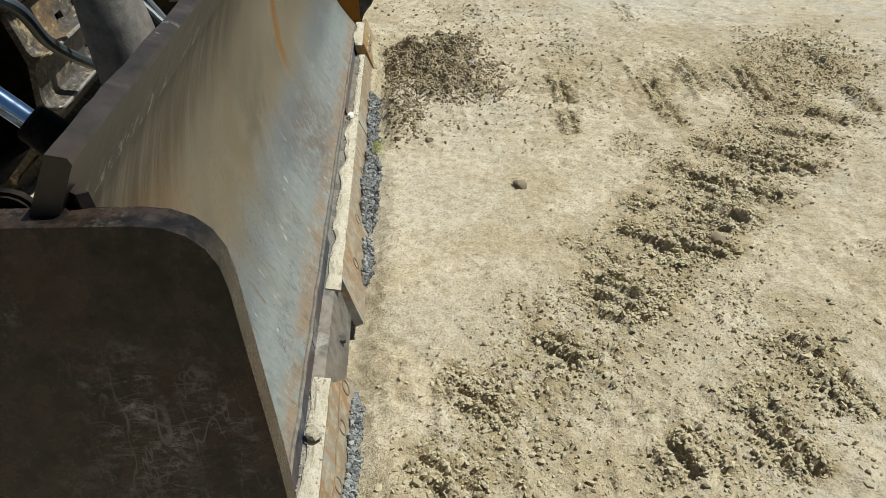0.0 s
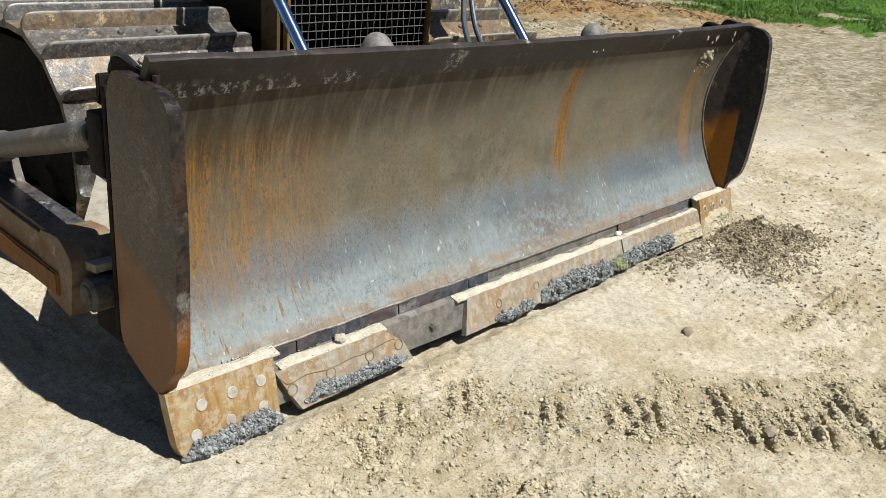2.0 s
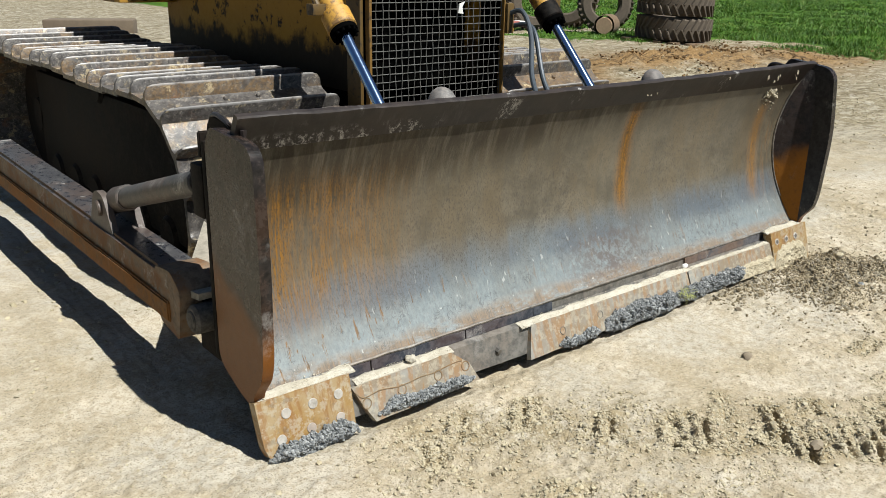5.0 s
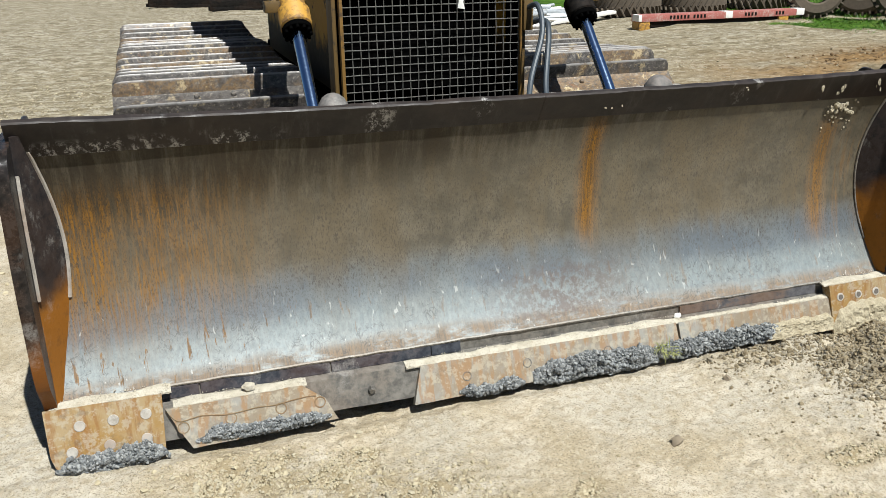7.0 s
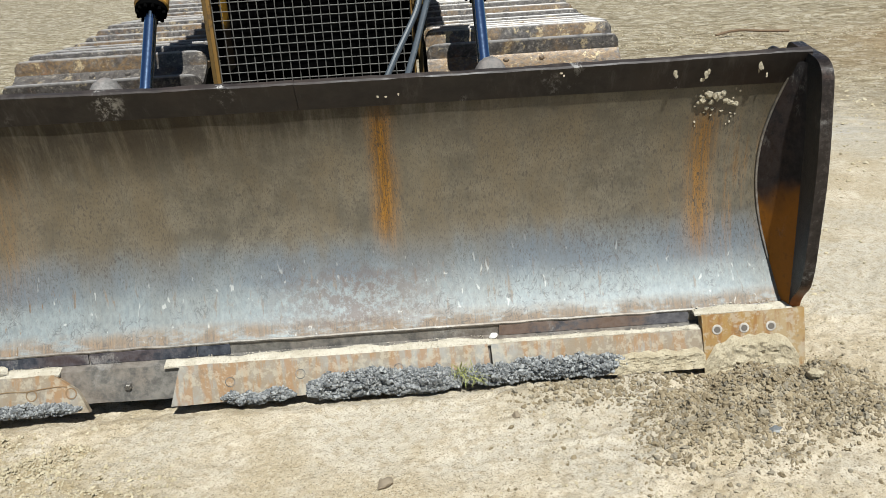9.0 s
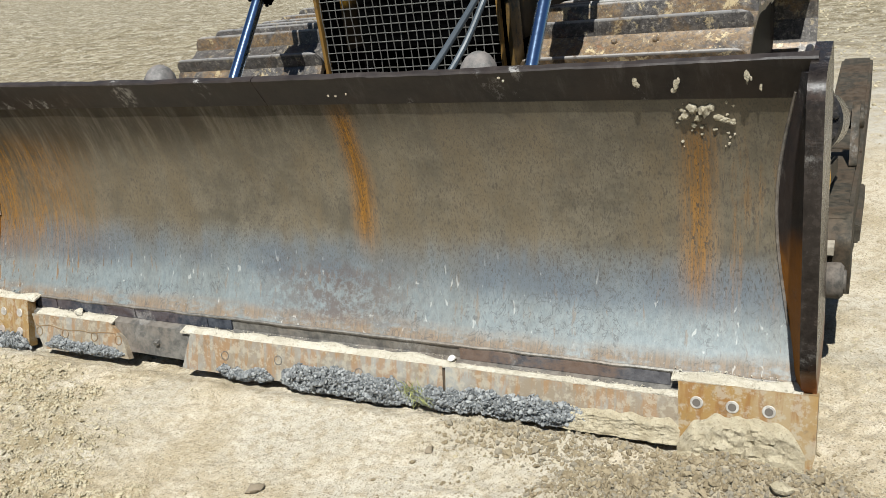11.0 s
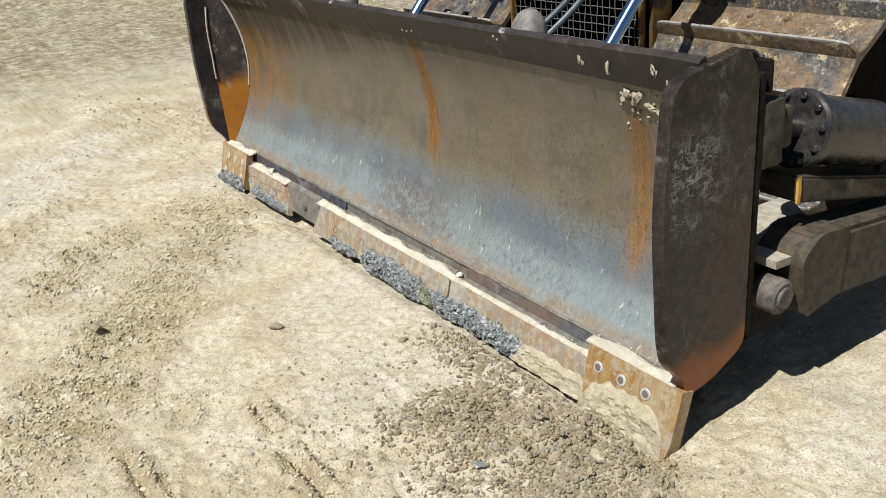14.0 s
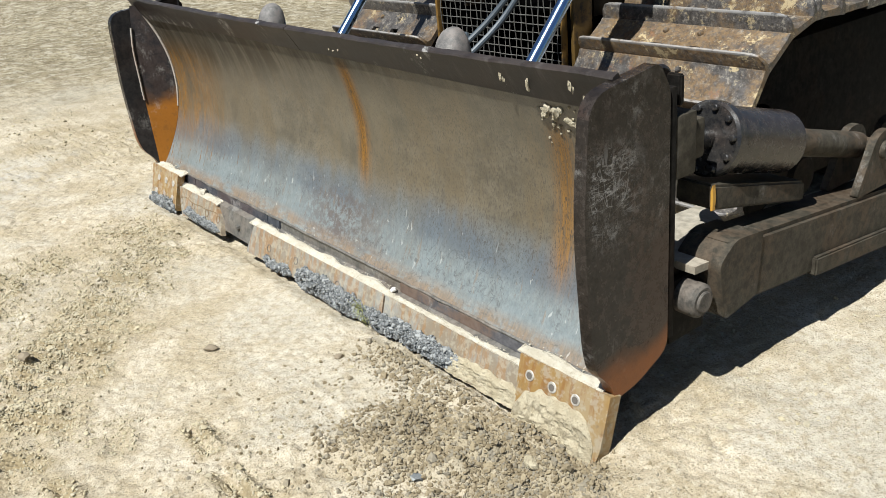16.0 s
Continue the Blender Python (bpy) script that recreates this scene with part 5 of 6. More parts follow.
def caked_earth(x0, x1, s0, s1, top, low, thick, seed, label):
    """A rough layer of earth stuck to a leaning plate, ragged along its upper edge."""
    b = bmesh.new()
    n, m = int((x1 - x0) / 0.007), 20
    d = Vector((0, top[0] - low[0], top[1] - low[1]))
    nrm = Vector((0, -d.z, d.y)).normalized()
    rows = []
    for i in range(n + 1):
        u = i / n
        x = x0 + (x1 - x0) * u
        a = s0 + 0.16 * noise.noise(Vector((x * 6, seed, 0))) + 0.08 * noise.noise(Vector((x * 25, seed, 3))) + 0.5 * max(0, 0.12 - min(u, 1 - u)) / 0.12 * (s1 - s0)
        row = []
        for j in range(m + 1):
            v = j / m
            q = a + (s1 - a) * v
            body = min(1.0, 4 * v, 8 * u, 8 * (1 - u))
            lump = 0.65 + 0.5 * noise.noise(Vector((x * 12, q * 3, seed))) + 0.50 * noise.noise(Vector((x * 45, q * 9, seed))) + 0.42 * noise.noise(Vector((x * 120, q * 26, seed)))
            p = Vector((x, *top)).lerp(Vector((x, *low)), q) + nrm * (0.003 + thick * body * max(0.1, lump))
            row.append((lean(p), lean(Vector((x, *top)).lerp(Vector((x, *low)), q) - nrm * 0.006)))
        rows.append(row)
    F = [[b.verts.new(p) for p, _ in row] for row in rows]
    K = [[b.verts.new(q) for _, q in row] for row in rows]
    for i in range(n):
        for j in range(m):
            b.faces.new((F[i][j], F[i][j + 1], F[i + 1][j + 1], F[i + 1][j]))
            b.faces.new((K[i][j], K[i + 1][j], K[i + 1][j + 1], K[i][j + 1]))
    for i in range(n):
        for j in (0, m):
            b.faces.new((F[i][j], F[i + 1][j], K[i + 1][j], K[i][j]))
    for j in range(m):
        for i in (0, n):
            b.faces.new((F[i][j], K[i][j], K[i][j + 1], F[i][j + 1]))
    return tagged(new("caked_earth", mesh("caked_earth", b, M_CAKE)), label, "earth", kind="stuff")


caked_earth(1.02, 1.415, 0.50, 1.04, TOPL, LOWL, 0.016, 6, "grey-brown earth caked on the cutting edge")
caked_earth(1.395, 1.738, 0.44, 1.07, BIT_TOP, BIT_LOW, 0.022, 7, "grey-brown earth caked on the end bit")


def ledge_dirt(x0, x1, yz0, yz1, high, seed, label, dens=0.012):
    """A low uneven layer of sand along a ledge."""
    b = bmesh.new()
    n, m = int((x1 - x0) / dens), 6
    rows = []
    for i in range(n + 1):
        x = x0 + (x1 - x0) * i / n
        wide = 0.75 + 0.45 * noise.noise(Vector((x * 9, seed, 0)))
        row = []
        for j in range(m + 1):
            t = j / m
            y, z = yz0[0] + (yz1[0] - yz0[0]) * (1 - (1 - t) * min(1, wide)), yz0[1] + (yz1[1] - yz0[1]) * (1 - (1 - t) * min(1, wide))
            h = high * math.sin(math.pi * min(1, 0.08 + 0.9 * t)) * (0.65 + 0.7 * noise.noise(Vector((x * 30, t * 4, seed))) + 0.35 * noise.noise(Vector((x * 90, t * 9, seed)))) * min(1, min(i, n - i) / 3)
            row.append(b.verts.new(lean((x, y, z + max(h, -0.002) - 0.001))))
        rows.append(row)
    for a, c in zip(rows, rows[1:]):
        for j in range(m):
            b.faces.new((a[j], a[j + 1], c[j + 1], c[j]))
    got = bmesh.ops.extrude_face_region(b, geom=b.faces[:])
    for v in got["geom"]:
        if isinstance(v, bmesh.types.BMVert):
            v.co.z -= 0.006
    rg = np.random.default_rng(seed)
    k = int((x1 - x0) * 450)
    u, t = rg.uniform(0.01, 0.99, k), rg.beta(1.6, 1.3, k)
    P = [lean((x0 + (x1 - x0) * a, yz0[0] + (yz1[0] - yz0[0]) * c, yz0[1] + (yz1[1] - yz0[1]) * c + high * 0.35 * rg.uniform(0.2, 1.2)))[:] for a, c in zip(u, t)]
    V, F = pebble_arrays(np.array(P), 0.0014 + 0.0040 * rg.beta(1, 5, k), rg, 0.8, 0.3)
    for q in V:
        b.verts.new(q)
    b.verts.ensure_lookup_table()
    base = len(b.verts) - len(V)
    for f in F:
        b.faces.new([b.verts[base + int(i)] for i in f])
    return tagged(new("ledge_sand", mesh("ledge_sand", b, M_SAND)), label, "sand", kind="stuff")


SL = "pale pinkish sand lying along the blade's ledge"
ledge_dirt(-1.36, -0.90, (0.040, 0.1525), (-0.008, 0.141), 0.010, 1, SL)
ledge_dirt(-0.53, 0.66, (0.040, 0.1525), (-0.009, 0.141), 0.011, 2, SL)
ledge_dirt(0.66, 1.395, (0.022, 0.146), (-0.006, 0.142), 0.007, 3, SL)
ledge_dirt(-1.745, -1.36, (0.052, 0.207), (0.000, 0.196), 0.008, 4, "pale sand lying on the end bit's top")
ledge_dirt(1.37, 1.725, (0.052, 0.207), (0.000, 0.196), 0.008, 5, "pale sand lying on the end bit's top")
stone("stone", 0.648, 0.020, 0.012, M_CHIP, "pale stone chip lying on the blade's ledge", (1.2, 1, 0.8), 0.158)
stone("stone", -1.105, 0.012, 0.019, M_SAND, "pale sandy lump on the blade's ledge", (1.2, 0.9, 0.9), 0.163)


def mud_splash():
    """Lumps of dried mud thrown against the sheet, flat on its side."""
    b = bmesh.new()
    rg = np.random.default_rng(9)
    spots = [(1.425, 0.970, 0.015, 1.0), (1.405, 0.950, 0.012, 1.0), (1.454, 0.964, 0.016, 1.2), (1.437, 0.940, 0.010, 0.9), (1.488, 0.942, 0.011, 0.8), (1.506, 0.934, 0.013, 0.7), (1.524, 0.926, 0.010, 0.8), (1.392, 0.940, 0.007, 1.0), (1.424, 0.918, 0.007, 1.0), (1.444, 0.914, 0.006, 1.1), (1.480, 0.905, 0.005, 0.8), (1.443, 0.890, 0.004, 1.0)]
    spots += [(1.289, 1.062, 0.0056, 3.0), (1.296, 1.048, 0.0041, 1.3), (1.395, 1.052, 0.0064, 2.7), (1.386, 1.030, 0.0068, 1.0), (1.571, 1.070, 0.0058, 2.6), (1.580, 1.062, 0.0034, 1.6), (1.602, 1.035, 0.0030, 3.2), (0.907, 1.083, 0.0048, 0.8), (0.918, 1.074, 0.0034, 1.4), (0.303, 1.036, 0.0041, 1.4), (0.330, 1.033, 0.0041, 1.0), (0.372, 1.040, 0.0027, 1.6)]
    spots += [(1.38 + 0.17 * rg.uniform(), 0.85 + 0.14 * rg.uniform(), 0.0015 + 0.0025 * rg.uniform(), 1.2) for _ in range(24)]
    for cx, cz, r, tall in spots:
        for k in range(1 if r < 0.005 else 3):
            x, z = cx + (r * 0.6 * rg.normal() if k else 0), cz + (r * 0.6 * tall * rg.normal() if k else 0)
            rr = r * (1.0 if k == 0 else rg.uniform(0.4, 0.65))
            y = face_y(z) if z < 1.004 else 0.106 - 0.059 * (z - 1.004) / 0.10
            got = bmesh.ops.create_icosphere(b, subdivisions=2, radius=1.0)["verts"]
            off = Vector(rg.uniform(0, 50, 3))
            thick = 0.85 if z < 1.004 else 0.35
            for v in got:
                k1 = 1 + 0.55 * noise.noise(v.co * 1.6 + off) + 0.35 * noise.noise(v.co * 4 + off)
                v.co = lean(Vector((x, y - 0.001, z)) + Vector((v.co.x * 1.05, v.co.y * thick, v.co.z * tall)) * rr * k1)
    tagged(new("mud_splash", mesh("mud_splash", b, M_MUD)), "pale dried mud splash stuck high on the moldboard", "mud", kind="stuff")


mud_splash()


def grass_tuft(x, s, n, seed):
    """A few dry blades of grass caught in the gravel."""
    rg = np.random.default_rng(seed)
    V, F = [], []
    p0 = on_slope(x, s, TOPL, LOWL, 0.030)
    for k in range(n):
        a = p0 + Vector((rg.normal(0, 0.016), rg.normal(0, 0.006), rg.normal(0, 0.008)))
        tip = a + Vector((rg.normal(0, 0.025), -abs(rg.normal(0.015, 0.012)), rg.normal(0.004, 0.022)))
        mid = a.lerp(tip, 0.5) + Vector((0, -0.004, 0.006))
        w = Vector((0.0012, 0, 0.0005))
        i = len(V)
        V += [(a - w)[:], (a + w)[:], (mid + w)[:], (mid - w)[:], tip[:]]
        F += [(i, i + 1, i + 2, i + 3), (i + 3, i + 2, i + 4)]
    tagged(new("grass_tuft", raw("grass_tuft", V, F, M_STRAW)), "small tuft of dry yellow-green grass in gravel", "grass", kind="stuff")


grass_tuft(0.515, 0.62, 60, 4)
grass_tuft(0.565, 0.80, 35, 5)


# ---- the bulldozer behind the blade ----
dozer = thing("bulldozer", "old yellow bulldozer with wide steel tracks and screened radiator", "bulldozer")


def shoe_mesh():
    """One wide track shoe: its long side along x, forward along y, ground side up along z."""
    b = bmesh.new()
    prof = [(-0.104, -0.012), (-0.104, 0.006), (-0.085, 0.018), (-0.060, 0.012), (0.016, 0.012), (0.044, 0.012), (0.050, 0.012), (0.068, 0.020), (0.074, 0.034), (0.077, 0.078), (0.080, 0.083), (0.088, 0.083), (0.091, 0.078), (0.094, 0.020), (0.100, 0.004), (0.100, -0.012)]
    loops = []
    slots = (-0.125, -0.060, 0.060, 0.125)
    for x, k in ((-0.4575, 0.35), (-0.454, 0.55), (-0.440, 0.85), (-0.415, 0.97), (-0.38, 1.0), *((q, 1.0) for q in slots), (0.38, 1.0), (0.415, 0.97), (0.440, 0.85), (0.454, 0.55), (0.4575, 0.35)):
        loops.append([b.verts.new((x, s, z if z < 0.021 else 0.02 + (z - 0.02) * k)) for s, z in prof])
    n = len(prof)
    for j, (a, c) in enumerate(zip(loops, loops[1:])):
        for i in range(n):
            if i == 4 and j in (5, 7):
                low = [b.verts.new(v.co - Vector((0, 0, 0.020))) for v in (a[4], a[5], c[5], c[4])]
                top = (a[4], a[5], c[5], c[4])
                for e in range(4):
                    b.faces.new((top[e], top[(e + 1) % 4], low[(e + 1) % 4], low[e]))
                continue
            if not (i == n - 1 and j in (5, 7)):
                b.faces.new((a[i], a[(i + 1) % n], c[(i + 1) % n], c[i]))
    b.faces.new(loops[0])
    b.faces.new(loops[-1][::-1])
    return mesh("track_shoe", b, M_SHOE)


def shoe_bolt_mesh():
    b = bmesh.new()
    tube(b, (0, 0, 0.008), (0, 0, 0.021), 0.0145, 0.013, seg=6, rim=0.003)
    return mesh("bolt", b, M_SHOE)


SHOE, SHOE_BOLT = shoe_mesh(), shoe_bolt_mesh()
IDLER, R_ID = Vector((0, 1.62, 0.47)), 0.505
REAR = Vector((0, 4.25, 0.50))


def track(cx, phase=0.0):
    # frame and wheels are near-black to carry the shade inside the track
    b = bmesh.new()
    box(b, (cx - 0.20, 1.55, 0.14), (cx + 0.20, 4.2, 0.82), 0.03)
    tr = part("track", b, M_FRAME, dozer, "dark track frame, recess shade in its near-black colour")

    def wheel(name, y, z, r, half, hub=0.0):
        w = bmesh.new()
        tube(w, (cx - half, y, z), (cx + half, y, z), r, seg=36, rim=0.02)
        part(name, w, M_FRAME, tr)
        if hub:
            w = bmesh.new()
            tube(w, (cx - half - 0.03, y, z), (cx + half + 0.03, y, z), hub, seg=24, rim=0.01)
            part("hub", w, M_FRAME, tr)

    wheel("idler", IDLER.y, IDLER.z, 0.44, 0.17, 0.13)
    wheel("sprocket", REAR.y, REAR.z, 0.42, 0.17, 0.12)
    wheel("carrier_roller", 2.9, 0.84, 0.09, 0.22)
    for k in range(6):
        wheel("track_roller", 1.98 + 0.38 * k, 0.17, 0.11, 0.22)
    rows = []
    for k in range(-3, 7):
        a = radians(25.4 + phase + 20.2 * k)
        if -12 < math.degrees(a) < 178:
            rows.append((IDLER + Vector((0, -math.sin(a), math.cos(a))) * R_ID, math.degrees(a)))
    top = IDLER.z + R_ID
    y = 1.59 + 0.203 - 0.06 - 0.203 * phase / 20.2
    while y < REAR.y:
        t = (y - IDLER.y) / (REAR.y - IDLER.y)
        rows.append((Vector((0, y, top - 0.030 * math.sin(math.pi * 2 * min(t, 1)) ** 2 + 0.02 * t)), 0.0))
        y += 0.203
    for k in range(9):
        a = -radians(10 + 20 * k)
        rows.append((REAR + Vector((0, -math.sin(a), math.cos(a))) * 0.505, math.degrees(a)))
    y = IDLER.y + 0.15
    while y < REAR.y:
        rows.append((Vector((0, y, IDLER.z - R_ID)), 180.0))
        y += 0.203
    for i, (p, a) in enumerate(rows):
        s = new("track_shoe", SHOE)
        s.parent = tr
        s.matrix_world = pose(cx, p.y, p.z, a, 0, 0) @ pose(0, 0, 0, 0, 0, 180)
        if p.z > 0.5:
            for dx in (-0.085, 0.085):
                o = new("bolt", SHOE_BOLT)
                o.parent = tr
                o.matrix_world = s.matrix_world @ pose(dx, -0.052, 0.002)


track(-1.018)
track(0.955, 10.1)

# engine housing with the screened radiator
GX0, GX1, GY = -0.440, 0.432, 1.205
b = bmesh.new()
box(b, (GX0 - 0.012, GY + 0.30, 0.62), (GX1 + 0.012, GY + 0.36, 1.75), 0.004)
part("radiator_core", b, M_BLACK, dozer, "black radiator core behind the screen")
for x0, x1, coat, words in ((GX0 - 0.018, GX0 - 0.002, M_YELLOW3, "worn yellow radiator frame edge"), (GX1 + 0.002, GX1 + 0.012, M_YELLOW3, "worn yellow radiator frame edge")):
    b = bmesh.new()
    box(b, (x0, GY - 0.02, 0.62), (x1, GY + 0.015, 1.75), 0.003)
    part("grille_frame", b, coat, dozer, words)
    # side sheet added so the space behind the screen stays dark
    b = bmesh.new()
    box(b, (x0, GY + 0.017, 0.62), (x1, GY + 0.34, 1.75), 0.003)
    part("radiator_shroud", b, M_BLACK, dozer, "near-black side sheet standing in for the dark interior")
for x0, x1 in ((GX0 - 0.046, GX0 - 0.024), (GX1 + 0.024, GX1 + 0.046)):
    b = bmesh.new()
    box(b, (x0, GY + 0.02, 0.55), (x1, GY + 0.14, 1.76), 0.006)
    part("radiator_guard_post", b, M_YELLOW2, dozer, "dirty yellow guard post, darkened for shade")
b = bmesh.new()
box(b, (GX0 - 0.046, GY - 0.02, 1.752), (GX1 + 0.046, GY + 0.14, 1.85), 0.01)
part("grille_frame", b, M_YELLOW, dozer, "worn yellow radiator frame top")
b = bmesh.new()
box(b, (GX0, GY, 0.62), (GX1, GY + 0.012, 0.66), 0.002)
scr = part("radiator_screen", b, M_WIRE, dozer, "coarse woven wire screen over the radiator")
nx, nz = 22, 28
for i in range(nx + 1):
    x = GX0 + (GX1 - GX0) * i / nx
    w = bmesh.new()
    hose(w, [(x + 0.0015 * noise.noise(Vector((x * 50, k, 0))), GY + 0.004 + 0.004 * (-1) ** (i + k), 0.64 + 0.10 * k) for k in range(12)], 0.0025, 6)
    part("wire", w, M_WIRE, scr)
for k in range(nz + 1):
    z = 0.66 + 1.08 * k / nz
    w = bmesh.new()
    hose(w, [(GX0 + (GX1 - GX0) * i / 9, GY + 0.004 - 0.004 * (-1) ** (i + k), z + 0.0015 * noise.noise(Vector((i, z * 40, 0)))) for i in range(10)], 0.0025, 6)
    part("wire", w, M_WIRE, scr)
b = bmesh.new()
box(b, (-0.46, GY + 0.17, 0.95), (-0.43, 3.6, 1.85), 0.004)
part("hood_side", b, M_HOOD, dozer, "oily dark yellow hood side sheet")
b = bmesh.new()
box(b, (0.43, GY + 0.17, 0.95), (0.46, 3.6, 1.85), 0.004)
part("hood_side", b, M_HOOD, dozer, "oily dark yellow hood side sheet")
b = bmesh.new()
box(b, (-0.46, GY + 0.17, 1.852), (0.46, 3.6, 1.88), 0.004)
part("hood_top", b, M_YELLOW, dozer, "worn yellow hood top")
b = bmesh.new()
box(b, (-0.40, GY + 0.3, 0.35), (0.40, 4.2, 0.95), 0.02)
part("belly_pan", b, M_BLACK, dozer, "engine and belly pan, dark interior put into near-black colour")
b = bmesh.new()
box(b, (-0.86, 3.40, 1.30), (-0.47, 3.9, 1.75), 0.01)
part("side_tank", b, M_YELLOW, dozer, "yellow side tank above the track")
for k in range(4):
    b = bmesh.new()
    box(b, (-0.80 + 0.09 * k, 3.385, 1.31), (-0.775 + 0.09 * k, 3.397, 1.73), 0.002)
    part("tank_rib", b, M_YELLOW3, dozer)
# added boxes above the view that shade the hood sides
for s in (-1, 1):
    b = bmesh.new()
    box(b, (s * 0.59 - 0.125, 1.55, 1.66), (s * 0.59 + 0.125, 3.3, 1.86), 0.02)
    part("hood_shade_box", b, M_YELLOW2, dozer, "unseen box added along the hood, shading its side")


def lift_cylinder(x, dark):
    top, low = Vector((x, 1.36, 1.575)), Vector((x, 0.50, 0.645))
    ax = (low - top).normalized()
    neck = Vector((x, 1.075, 1.262))
    b = bmesh.new()
    tube(b, neck - ax * 0.62, neck - ax * 0.09, 0.058, seg=28, rim=0.004)
    cyl = part("lift_cylinder", b, M_YELLOW, dozer, "worn yellow hydraulic lift cylinder")
    b = bmesh.new()
    tube(b, neck - ax * 0.125, neck - ax * 0.03, 0.071, seg=30, rim=0.006)
    part("head_collar", b, M_FRAME if dark else M_YELLOW, cyl, "collar on the cylinder head")
    b = bmesh.new()
    tube(b, neck - ax * 0.03, neck - ax * 0.005, 0.066, seg=30, rim=0.003)
    u = ax.orthogonal().normalized()
    w = ax.cross(u)
    for k in range(12):
        a = 2 * math.pi * k / 12
        p = neck + (u * math.cos(a) + w * math.sin(a)) * 0.056
        tube(b, p - ax * 0.01, p + ax * 0.010, 0.008, seg=6)
    part("gland", b, M_BLACK, cyl, "black bolted gland ring")
    b = bmesh.new()
    tube(b, neck - ax * 0.02, low, 0.0265, seg=28)
    part("rod", b, M_CHROME, cyl, "chrome rod with the sky's blue tinted into its colour")
    # the eye lies in shadow behind the blade; its black colour holds that shadow
    b = bmesh.new()
    tube(b, low - ax * 0.155, low + ax * 0.03, 0.046, 0.052, seg=24, rim=0.008)
    tube(b, (x - 0.075, low.y, low.z), (x + 0.075, low.y, low.z), 0.055, seg=24, rim=0.008)
    part("rod_eye", b, M_FRAME, cyl, "rod eye, its shadow put into the black colour")
    b = bmesh.new()
    s = -1 if x < 0 else 1
    hose(b, [neck - ax * 0.52 + Vector((s * 0.075, 0, 0.02)), neck - ax * 0.30 + Vector((s * 0.082, 0, 0.02)), neck - ax * 0.15 + Vector((s * 0.080, -0.01, 0.0))], 0.016, 10)
    box(b, tuple(neck - ax * 0.15 + Vector((s * 0.085 - 0.04, -0.03, -0.025))), tuple(neck - ax * 0.15 + Vector((s * 0.085 + 0.03, 0.03, 0.025))), 0.006)
    part("oil_pipe", b, M_YELLOW2, cyl, "brownish oil pipe and elbow")
    b = bmesh.new()
    c = neck - ax * 0.36
    box(b, (min(x, s * 0.46), c.y - 0.05, c.z - 0.06), (max(x, s * 0.46), c.y + 0.05, c.z + 0.05), 0.01)
    part("trunnion_mount", b, M_YELLOW2, cyl, "dirty yellow cylinder mount, darkened for shade")


lift_cylinder(-0.668, False)
lift_cylinder(0.722, True)
for dx, dy in ((0.0, 0.0), (0.035, 0.03)):
    b = bmesh.new()
    hose(b, [(GX1 + 0.03 + dx, GY - 0.01 + dy, 1.32 - 2 * dx), (GX1 + 0.05 + dx, GY - 0.11, 1.34 - 2 * dx), (GX1 + 0.03 + dx, 1.00, 1.22), (0.345 + dx * 2.2, 0.86, 1.02), (0.26 + dx * 2.4, 0.68, 0.86), (0.18, 0.45, 0.62)], 0.0135, 10)
    part("hydraulic_hose", b, M_RUBBER, dozer, "dark rubber hydraulic hose")
b = bmesh.new()
hose(b, [(0.0, 1.00, 0.90), (0.074, 0.90, 0.816), (0.211, 0.90, 0.67), (0.388, 0.90, 0.552), (0.592, 0.90, 0.448), (0.70, 0.80, 0.42)], 0.020, 10)
part("hydraulic_hose", b, M_RUBBER, dozer, "dark rubber hydraulic hose")
b = bmesh.new()
slab(b, [(0.115, GY - 0.008, 1.335), (0.150, GY - 0.010, 1.330), (0.142, GY - 0.009, 1.365), (0.160, GY - 0.008, 1.392), (0.122, GY - 0.010, 1.380)], [(0.115, GY - 0.003, 1.335), (0.150, GY - 0.003, 1.330), (0.142, GY - 0.003, 1.365), (0.160, GY - 0.003, 1.392), (0.122, GY - 0.003, 1.380)])
part("paper_scrap", b, M_WHITE, scr, "torn white scrap caught on the screen")
b = bmesh.new()
box(b, (GX1 + 0.01, GY - 0.04, 1.22), (GX1 + 0.06, GY + 0.02, 1.38), 0.008)
part("hose_clamp", b, M_YELLOW2, dozer)


